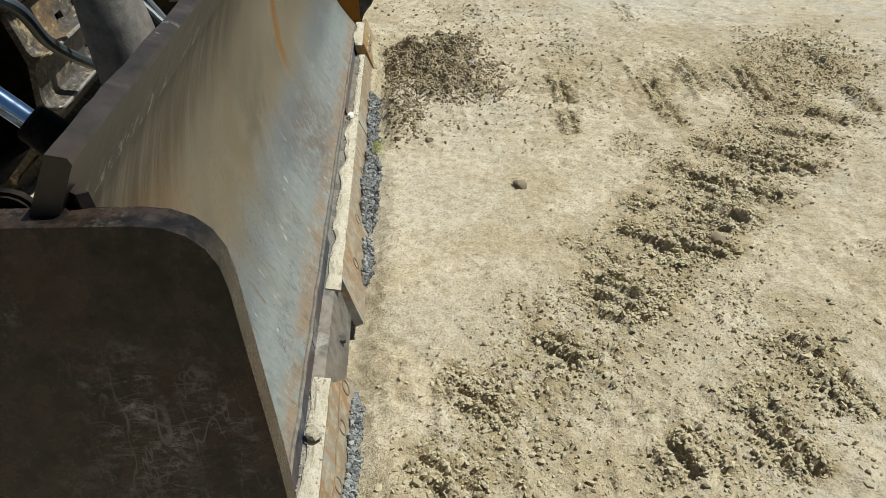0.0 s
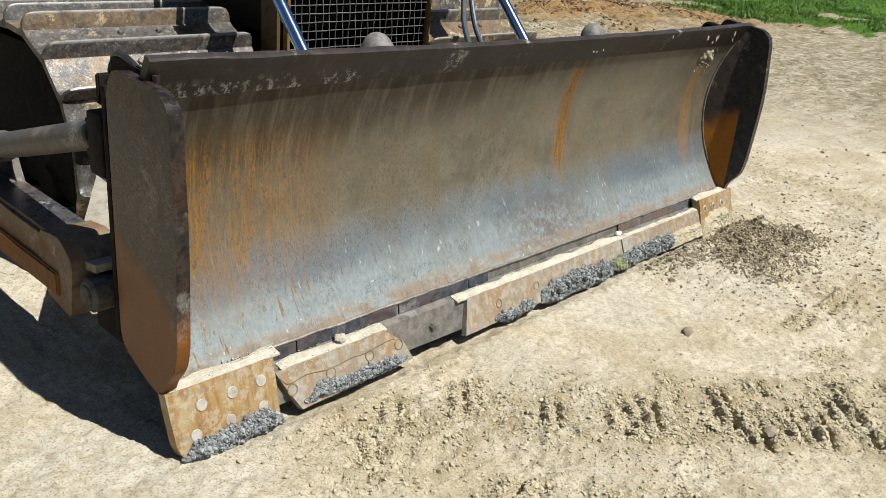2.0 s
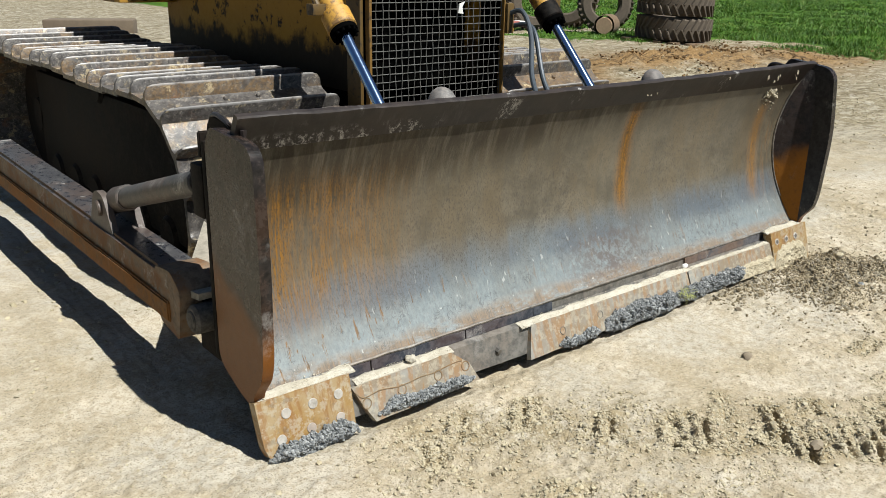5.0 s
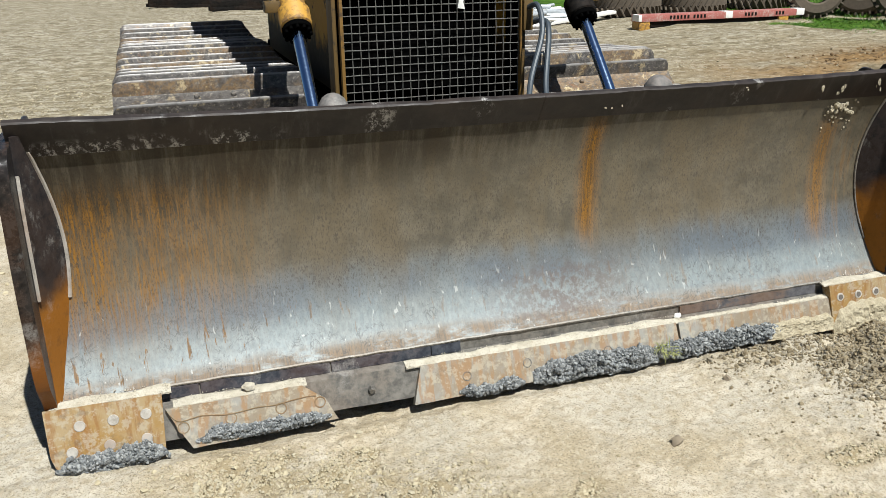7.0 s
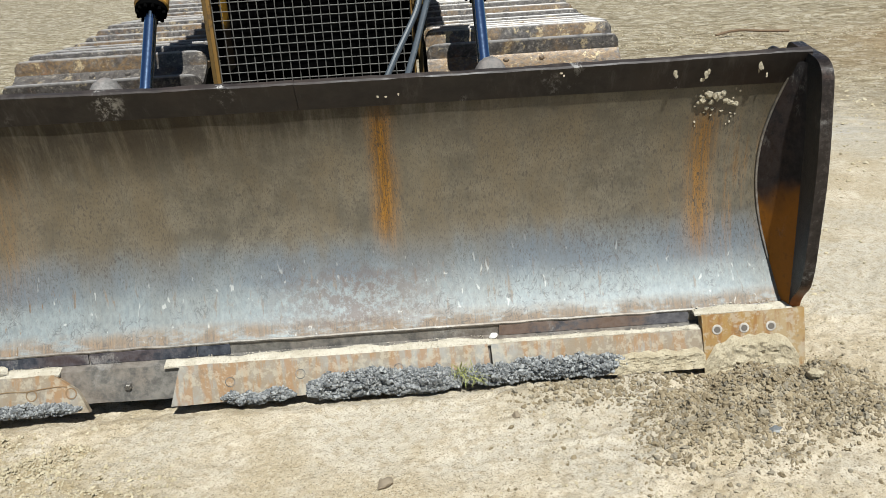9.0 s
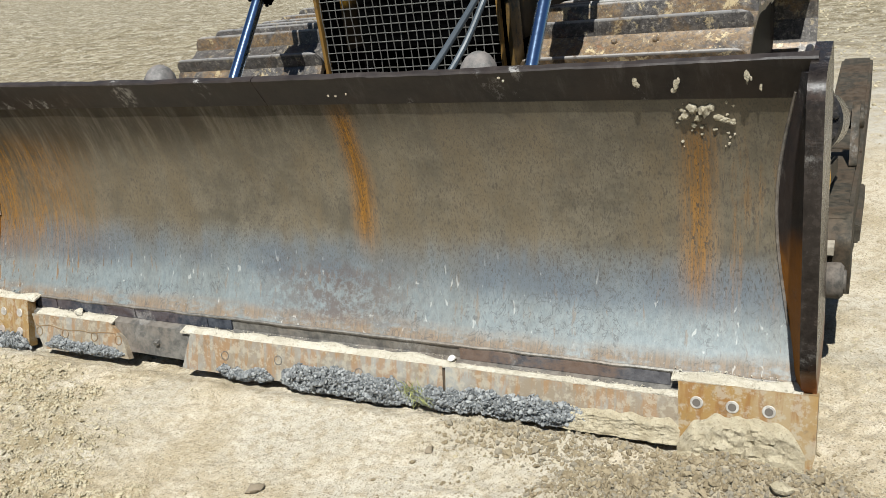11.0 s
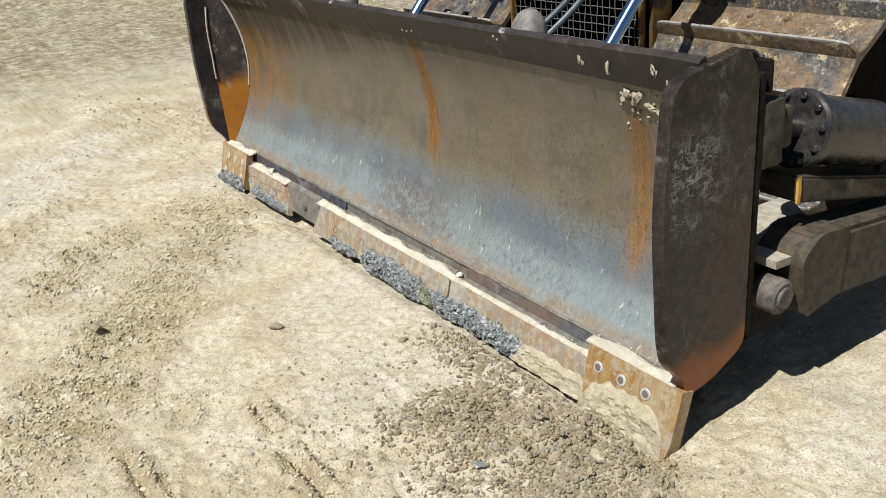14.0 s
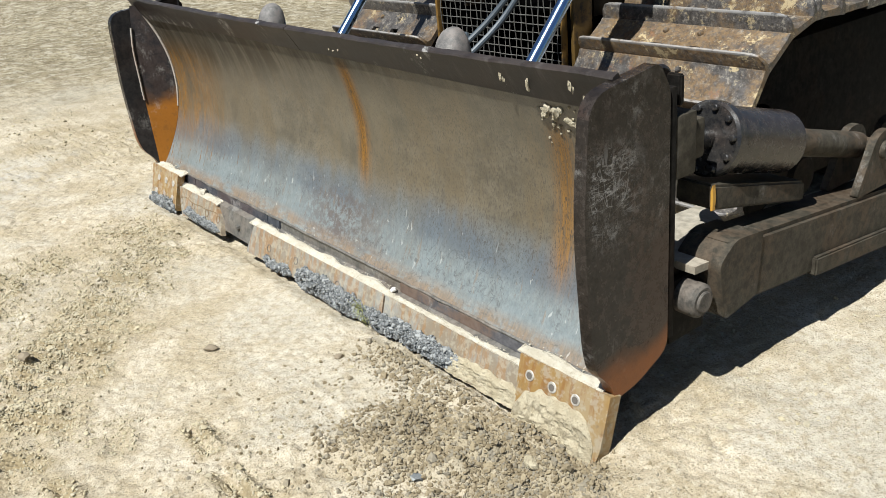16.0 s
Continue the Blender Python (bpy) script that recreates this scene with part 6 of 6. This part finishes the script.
def push_arm(sign, mat, label):
    b = bmesh.new()
    xi, xo = (1.650, 1.808)
    def arm(y0, y1, zt0, zb0, zt1, zb1, x0, x1):
        f = [(y0, zt0), (y0, zb0), (y1, zb1), (y1, zt1)]
        slab(b, [(sign * x0, y, z) for y, z in f], [(sign * x1, y, z) for y, z in f])
    if sign < 0:
        arm(0.47, 3.2, 0.505, 0.345, 0.545, 0.365, xi, xo)
    else:
        arm(0.47, 1.60, 0.520, 0.300, 0.390, 0.175, xi, xo)
        arm(1.605, 3.2, 0.389, 0.174, 0.43, 0.21, xi, xo)
    bmesh.ops.bevel(b, geom=b.edges[:], offset=0.014, segments=2, affect="EDGES")
    a = part("push_arm", b, mat, dozer, label)
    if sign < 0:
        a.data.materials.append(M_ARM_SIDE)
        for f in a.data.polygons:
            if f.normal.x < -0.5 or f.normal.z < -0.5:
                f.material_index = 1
    b = bmesh.new()
    def arm2(y0, y1, zt0, zb0, zt1, zb1, x0, x1):
        f = [(y0, zt0), (y0, zb0), (y1, zb1), (y1, zt1)]
        slab(b, [(sign * x0, y, z) for y, z in f], [(sign * x1, y, z) for y, z in f])
    if sign < 0:
        arm2(0.52, 3.2, 0.405, 0.325, 0.43, 0.35, xo - 0.03, xo + 0.016)
    else:
        arm2(0.95, 1.60, 0.312, 0.243, 0.240, 0.171, xo - 0.03, xo + 0.018)
    bmesh.ops.bevel(b, geom=b.edges[:], offset=0.006, segments=2, affect="EDGES")
    part("wear_strip", b, M_WEAR if sign < 0 else mat, a, "rusty orange-brown wear strip" if sign < 0 else "")
    b = bmesh.new()
    side = rounded([(0.420, 0.470), (0.50, 0.528), (0.64, 0.512), (0.62, 0.300), (0.455, 0.275)], [0.03, 0.03, 0.02, 0.02, 0.02])
    slab(b, [(sign * 1.655, y, z) for y, z in side], [(sign * 1.813, y, z) for y, z in side])
    bmesh.ops.bevel(b, geom=[e for e in b.edges if e.calc_face_angle(0) > 0.9], offset=0.010, segments=2, affect="EDGES")
    part("arm_end", b, M_ARM_R if sign > 0 else M_ARM_SIDE, a, "rounded forked arm end")
    b = bmesh.new()
    y = 1.24 if sign < 0 else 1.386
    z = 0.590 if sign < 0 else 0.572
    for dx in (-0.055, 0.055):
        side = rounded([(y - 0.16, z - 0.14), (y - 0.05, z + 0.07), (y + 0.06, z + 0.07), (y + 0.16, z - 0.14)], [0.02, 0.05, 0.05, 0.02])
        x = sign * 1.73 + dx
        slab(b, [(x - 0.014, p, q) for p, q in side], [(x + 0.014, p, q) for p, q in side])
    tube(b, (sign * 1.73 - 0.085, y, z), (sign * 1.73 + 0.085, y, z), 0.034, seg=20, rim=0.005)
    part("clevis", b, M_ARM_R if sign > 0 else M_BRACE, a, "scuffed steel clevis with pin")
    return a


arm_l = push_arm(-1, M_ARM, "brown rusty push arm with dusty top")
arm_r = push_arm(1, M_ARM_R, "grey-brown steel push arm")
b = bmesh.new()
tube(b, (-1.715, 0.40, 0.862), (-1.73, 1.20, 0.625), 0.045, seg=24, rim=0.006)
tube(b, (-1.728, 1.08, 0.660), (-1.731, 1.20, 0.625), 0.054, seg=24, rim=0.006)
part("brace_tube", b, M_BRACE, dozer, "dark steel brace tube between arm and blade")
p0, p1 = Vector((1.658, 0.565, 0.796)), Vector((1.705, 1.386, 0.572))
ax = (p1 - p0).normalized()
b = bmesh.new()
tube(b, p0 + ax * 0.0, p0 + ax * 0.37, 0.103, seg=40, rim=0.016)
tilt = part("tilt_cylinder", b, M_CYL, dozer, "black hydraulic tilt cylinder beside the blade")
b = bmesh.new()
tube(b, p0 - ax * 0.012, p0 + ax * 0.035, 0.116, seg=40, rim=0.008)
u = ax.orthogonal().normalized()
w = ax.cross(u)
part("flange", b, M_CYL, tilt)
for k in range(10):
    a = 2 * math.pi * k / 10
    q = p0 + (u * math.cos(a) + w * math.sin(a)) * 0.096
    b = bmesh.new()
    tube(b, q, q - ax * 0.026, 0.0125, 0.011, seg=10, rim=0.003)
    part("bolt", b, M_CYL, tilt)
b = bmesh.new()
tube(b, p0 - ax * 0.16, p0, 0.031, seg=24)
part("rod", b, M_CYL, tilt, "short oily black rod")
b = bmesh.new()
tube(b, p0 + ax * 0.37, p0 + ax * 0.395, 0.075, 0.052, seg=32)
tube(b, p0 + ax * 0.38, p0 + ax * 0.84, 0.047, seg=28)
part("extension_tube", b, M_ARM_R, tilt, "grey steel extension tube")
b = bmesh.new()
g = [(0.48, 0.690), (0.48, 0.610), (0.98, 0.490), (0.98, 0.560)]
slab(b, [(1.60, y, z) for y, z in g], [(1.745, y, z) for y, z in g])
bmesh.ops.bevel(b, geom=b.edges[:], offset=0.008, segments=2, affect="EDGES")
part("cylinder_guard", b, M_ARM_R, tilt, "grey steel guard under the tilt cylinder")
b = bmesh.new()
slab(b, [(1.741, 0.466, 0.612), (1.748, 0.466, 0.614), (1.750, 0.466, 0.650), (1.746, 0.466, 0.694), (1.740, 0.466, 0.676)], [(1.741, 0.479, 0.612), (1.748, 0.479, 0.614), (1.750, 0.479, 0.650), (1.746, 0.479, 0.694), (1.740, 0.479, 0.676)])
part("guard_edge", b, M_YELLOW, tilt, "yellow edge of the guard")
b = bmesh.new()
slab(b, [(1.45, 0.36, 0.475), (1.77, 0.36, 0.475), (1.77, 0.62, 0.455), (1.45, 0.85, 0.455)], [(1.45, 0.36, 0.450), (1.77, 0.36, 0.450), (1.77, 0.62, 0.430), (1.45, 0.85, 0.430)])
part("gusset_shelf", b, M_SHELF, blade, "dusty pale shelf plate behind the blade")
b = bmesh.new()
slab(b, [(-1.45, 0.36, 0.475), (-1.77, 0.36, 0.475), (-1.77, 0.50, 0.455), (-1.45, 1.0, 0.53)], [(-1.45, 0.36, 0.450), (-1.77, 0.36, 0.450), (-1.77, 0.50, 0.430), (-1.45, 1.0, 0.505)])
part("gusset_shelf", b, M_SHELF, blade, "dusty pale shelf plate behind the blade")


# ---- the far side of the yard ----
def tyre(r, r_in, width, lugs, name="tractor_tyre", label="", group="old tyres in the yard"):
    """A lugged tyre lying flat, its axis along z, resting at z 0."""
    root = thing(name, label, "tyre", group)
    b = bmesh.new()
    prof = [(r_in, 0.05), (r_in + 0.05, 0.0), (r - 0.10, 0.0), (r - 0.03, 0.05), (r - 0.02, width / 2), (r - 0.03, width - 0.05), (r - 0.10, width), (r_in + 0.05, width), (r_in, width - 0.05), (r_in + 0.14, width / 2)]
    n = 44
    loops = [[b.verts.new((q * math.cos(2 * math.pi * i / n), q * math.sin(2 * math.pi * i / n), z)) for q, z in prof] for i in range(n)]
    m = len(prof)
    for i in range(n):
        a, c = loops[i], loops[(i + 1) % n]
        for k in range(m):
            b.faces.new((a[k], a[(k + 1) % m], c[(k + 1) % m], c[k]))
    part("carcass", b, M_TYRE, root)
    for half in (0, 1):
        b = bmesh.new()
        prev = None
        for t in range(4):
            z = width * (0.04 + 0.46 * half + 0.46 * t / 3)
            tw = t / 3 * 0.16 * (1 if half else -1)
            m4 = Matrix.Rotation(tw, 4, "Z")
            row = [b.verts.new(m4 @ Vector((q, w, z))) for q, w in ((r - 0.04, -0.021), (r + 0.035, -0.015), (r + 0.035, 0.015), (r - 0.04, 0.021))]
            if prev:
                for k in range(4):
                    b.faces.new((prev[k], prev[(k + 1) % 4], row[(k + 1) % 4], row[k]))
            else:
                b.faces.new(row[::-1])
            prev = row
        b.faces.new(prev)
        me = mesh("tread_lug", b, M_TYRE)
        for i in range(lugs):
            o = part("tread_lug", me, None, root)
            o.matrix_world = Matrix.Rotation(2 * math.pi * (i + 0.5 * half) / lugs, 4, "Z")
    return root


def put(ob, m):
    ob.matrix_world = m
    return ob


def gz(x, y):
    return float(ground_height(np.array([x]), np.array([y]))[0])


BIG = "large dusty brown tractor tyre lying flat in a stack"
t1 = tyre(0.765, 0.41, 0.47, 30, label=BIG)
put(t1, pose(12.98, 9.12, gz(13.0, 9.1) + 0.05, 2, 1.5, 10))
t2 = copy_thing(t1, pose(13.00, 9.14, gz(13.0, 9.1) + 0.54, 2, 1.5, 31))
pl = thing("pallet", "dark weathered wooden pallet under stacked tyres", "pallet")
for k in range(5):
    b = bmesh.new()
    box(b, (-0.80, -0.80 + 0.355 * k, 0.07), (0.80, -0.62 + 0.355 * k, 0.11), 0.005)
    part("board", b, M_BARK, pl)
for k in range(3):
    b = bmesh.new()
    box(b, (-0.80 + 0.75 * k, -0.80, 0.0), (-0.70 + 0.75 * k, 0.80, 0.07), 0.005)
    part("bearer", b, M_BARK, pl)
pl.matrix_world = pose(12.98, 9.12, gz(13.0, 9.1) - 0.075, 2, 1.5, 12)
UP = "dusty tractor tyre standing upright in grass"
for x, y, yaw, s in ((13.35, 11.35, -42, 0.80), (12.35, 12.75, -25, 0.80), (14.1, 13.2, -60, 0.95)):
    t = copy_thing(t1, pose(0, 0, 0))
    t["label"] = UP
    t.matrix_world = pose(x, y, gz(x, y) + 0.82 * s, 82, 0, yaw) @ Matrix.Diagonal((s, s, s, 1)) @ pose(0, 0, -0.23)
ROW = "dusty tractor tyre lying behind the red beam"
for x, y, k in ((9.2, 15.2, 0), (11.1, 15.4, 1), (13.0, 15.6, 2), (10.2, 16.9, 3), (12.2, 17.1, 4)):
    t = copy_thing(t1, pose(x, y, gz(x, y) + 0.01, 0, 0, 37 * k))
    t["label"] = ROW


def log(x, y, r, length, yaw, label):
    root = thing("log", label, "log")
    b = bmesh.new()
    n, m = 28, 8
    loops = []
    for j in range(m + 1):
        loops.append([b.verts.new(((length * (j / m - 0.5)), r * (1 + 0.05 * noise.noise(Vector((j, math.cos(a) * 2, math.sin(a) * 2)))) * math.cos(a), r * (1 + 0.05 * noise.noise(Vector((j, math.cos(a) * 2, math.sin(a) * 2)))) * math.sin(a)))
                      for a in (2 * math.pi * i / n for i in range(n))])
    for a, c in zip(loops, loops[1:]):
        for i in range(n):
            b.faces.new((a[i], a[(i + 1) % n], c[(i + 1) % n], c[i]))
    part("bark", b, M_BARK, root)
    for s in (-1, 1):
        b = bmesh.new()
        tube(b, (s * (length / 2 - 0.03), 0, 0), (s * (length / 2 + 0.012), 0, 0), r * 0.80, seg=28, rim=0.006)
        part("cut_end", b, M_WOOD, root, "pale sawn wood")
    root.matrix_world = pose(x, y, gz(x, y) + r * 0.93, 0, 0, yaw)


log(12.75, 10.75, 0.23, 0.60, 28, "short brown log with a pale sawn end")


def red_beam():
    root = thing("barrier_beam", "faded red and white barrier beam lying on blocks", "beam")
    b = bmesh.new()
    L = 3.9
    box(b, (0, -0.15, 0.15), (L, 0.15, 0.285), 0.01)
    part("beam", b, M_RED, root)
    for x0, x1, m in ((0.0, 0.07, M_WHITE), (2.0, 2.16, M_WHITE), (3.72, 3.91, M_WHITE)):
        b = bmesh.new()
        box(b, (x0 - 0.003, -0.156, 0.16), (x1, 0.1, 0.289), 0.004)
        part("white_band", b, m, root)
    for x in (0.70, 0.78, 0.86, 0.94, 1.02, 1.10, 1.24, 1.32, 1.40, 1.48, 2.45, 2.53, 2.61, 2.69, 3.20, 3.28, 3.36):
        b = bmesh.new()
        box(b, (x, -0.1545, 0.185), (x + 0.045, -0.148, 0.255))
        part("mark", b, M_FRAME, root)
    b = bmesh.new()
    box(b, (0.3, -0.10, 0.045), (L - 0.3, 0.12, 0.148), 0.01)
    part("under_rail", b, M_FRAME, root)
    for x in (0.03, 3.3):
        b = bmesh.new()
        box(b, (x, -0.14, -0.02), (x + 0.24, 0.16, 0.147), 0.01)
        part("support_block", b, M_YELLOW, root)
    root.matrix_world = pose(8.0, 12.75, gz(8, 12.7), 0, 0, -1.5)


red_beam()


def pipe_pile():
    rg = np.random.default_rng(3)
    PG = "scrap pipes and sheets"
    for k in range(26):
        b = bmesh.new()
        L = rg.uniform(1.2, 2.6)
        if k % 4 == 0:
            box(b, (-L / 2, -0.10, -0.03), (L / 2, 0.10, 0.03), 0.005)
            lab = "grey flattened sheet metal channel on a scrap pile"
        else:
            tube(b, (-L / 2, 0, 0), (L / 2, 0, 0), rg.uniform(0.025, 0.055), seg=12)
            lab = "pale grey metal pipe on a scrap pile"
        x, y = rg.uniform(5.2, 7.4), rg.uniform(14.0, 16.6)
        ob = tagged(new("scrap_pipe", mesh("scrap_pipe", b, M_PIPE if k % 5 else M_WHITE)), lab, "scrap metal", PG)
        ob.matrix_world = pose(x, y, gz(x, y) + 0.05 + 0.3 * rg.uniform(0, 1) * math.exp(-((x - 6.3) ** 2)), rg.uniform(-4, 4), rg.uniform(-5, 5), rg.uniform(-25, 40))


pipe_pile()
for x, y, L, yaw in ((0.3, 24.3, 2.4, -12), (1.2, 22.0, 1.6, 8), (-0.3, 25.0, 1.8, 20)):
    b = bmesh.new()
    box(b, (-L / 2, -0.12, 0.0), (L / 2, 0.12, 0.10), 0.01)
    box(b, (-L / 2, -0.12, 0.10), (L / 2, -0.08, 0.28), 0.005)
    box(b, (-L / 2 + 0.1, 0.0, 0.10), (L / 2 - 0.3, 0.10, 0.20), 0.005)
    ob = tagged(new("steel_frame", mesh("steel_frame", b, M_FRAME)), "dark steel frame scrap lying on gravel", "scrap metal", "dark frames far off")
    ob.matrix_world = pose(x, y, gz(x, y) - 0.01, 0, 0, yaw)
b = bmesh.new()
box(b, (-0.9, -0.3, 0.0), (0.9, 0.3, 0.34), 0.03)
ob = tagged(new("concrete_block", mesh("concrete_block", b, M_CONC)), "long brown-grey concrete block on the yard", "block")
ob.matrix_world = pose(3.3, 16.9, gz(3.3, 16.9) - 0.02, 0, 0, -28)
b = bmesh.new()
hose(b, [(4.17, 7.87, 0.03), (4.45, 7.95, 0.06), (4.75, 7.84, 0.05), (5.07, 7.85, 0.03)], 0.016, 8)
tagged(new("stick", mesh("stick", b, M_BARK)), "thin bent brown stick lying on dirt", "stick")


def grass_field():
    rg = np.random.default_rng(11)
    n = 190000
    d, q = 13.0 + 52.0 * rg.uniform(0, 1, n) ** 1.7, rg.uniform(-0.12, 0.92, n)
    x, y = -2.0 + d * np.cos(q), -2.0 + d * np.sin(q)
    g = grass_cover(x, y) * (0.75 + 0.6 * fbm(x, y, 1.1, 3, 77))
    keep = rg.uniform(0, 1, n) < g
    keep &= np.hypot(x - 13.62, y - 9.52) > 0.95
    x, y = x[keep], y[keep]
    n = len(x)
    z = ground_height(x, y)
    V, F = [], []
    a = rg.uniform(0, 6.283, (n, 3))
    far = np.clip(np.hypot(x, y) / 18.0, 0.8, 2.2)[:, None]
    hgt = rg.uniform(0.02, 0.075, (n, 3)) * np.clip(1 + 0.9 * fbm(x, y, 0.7, 3, 81), 0.4, 3.0)[:, None]
    w = rg.uniform(0.007, 0.018, (n, 3)) * far
    ox, oy = rg.normal(0, 0.09, (n, 3)) * far, rg.normal(0, 0.09, (n, 3)) * far
    lx, ly = rg.normal(0, 0.06, (n, 3)), rg.normal(0, 0.06, (n, 3))
    bx, by = x[:, None] + ox, y[:, None] + oy
    zz = np.repeat(z[:, None], 3, 1)
    p0 = np.stack([bx - w * np.cos(a), by - w * np.sin(a), zz - 0.01], -1)
    p1 = np.stack([bx + w * np.cos(a), by + w * np.sin(a), zz - 0.01], -1)
    p2 = np.stack([bx + lx, by + ly, zz + hgt], -1)
    V = np.stack([p0, p1, p2], 2).reshape(-1, 3)
    F = np.arange(len(V)).reshape(-1, 3)
    tagged(new("grass", raw("grass", V.tolist(), F.tolist(), M_GRASS)), "bright green rough grass beyond the yard", "grass", kind="stuff")


grass_field()
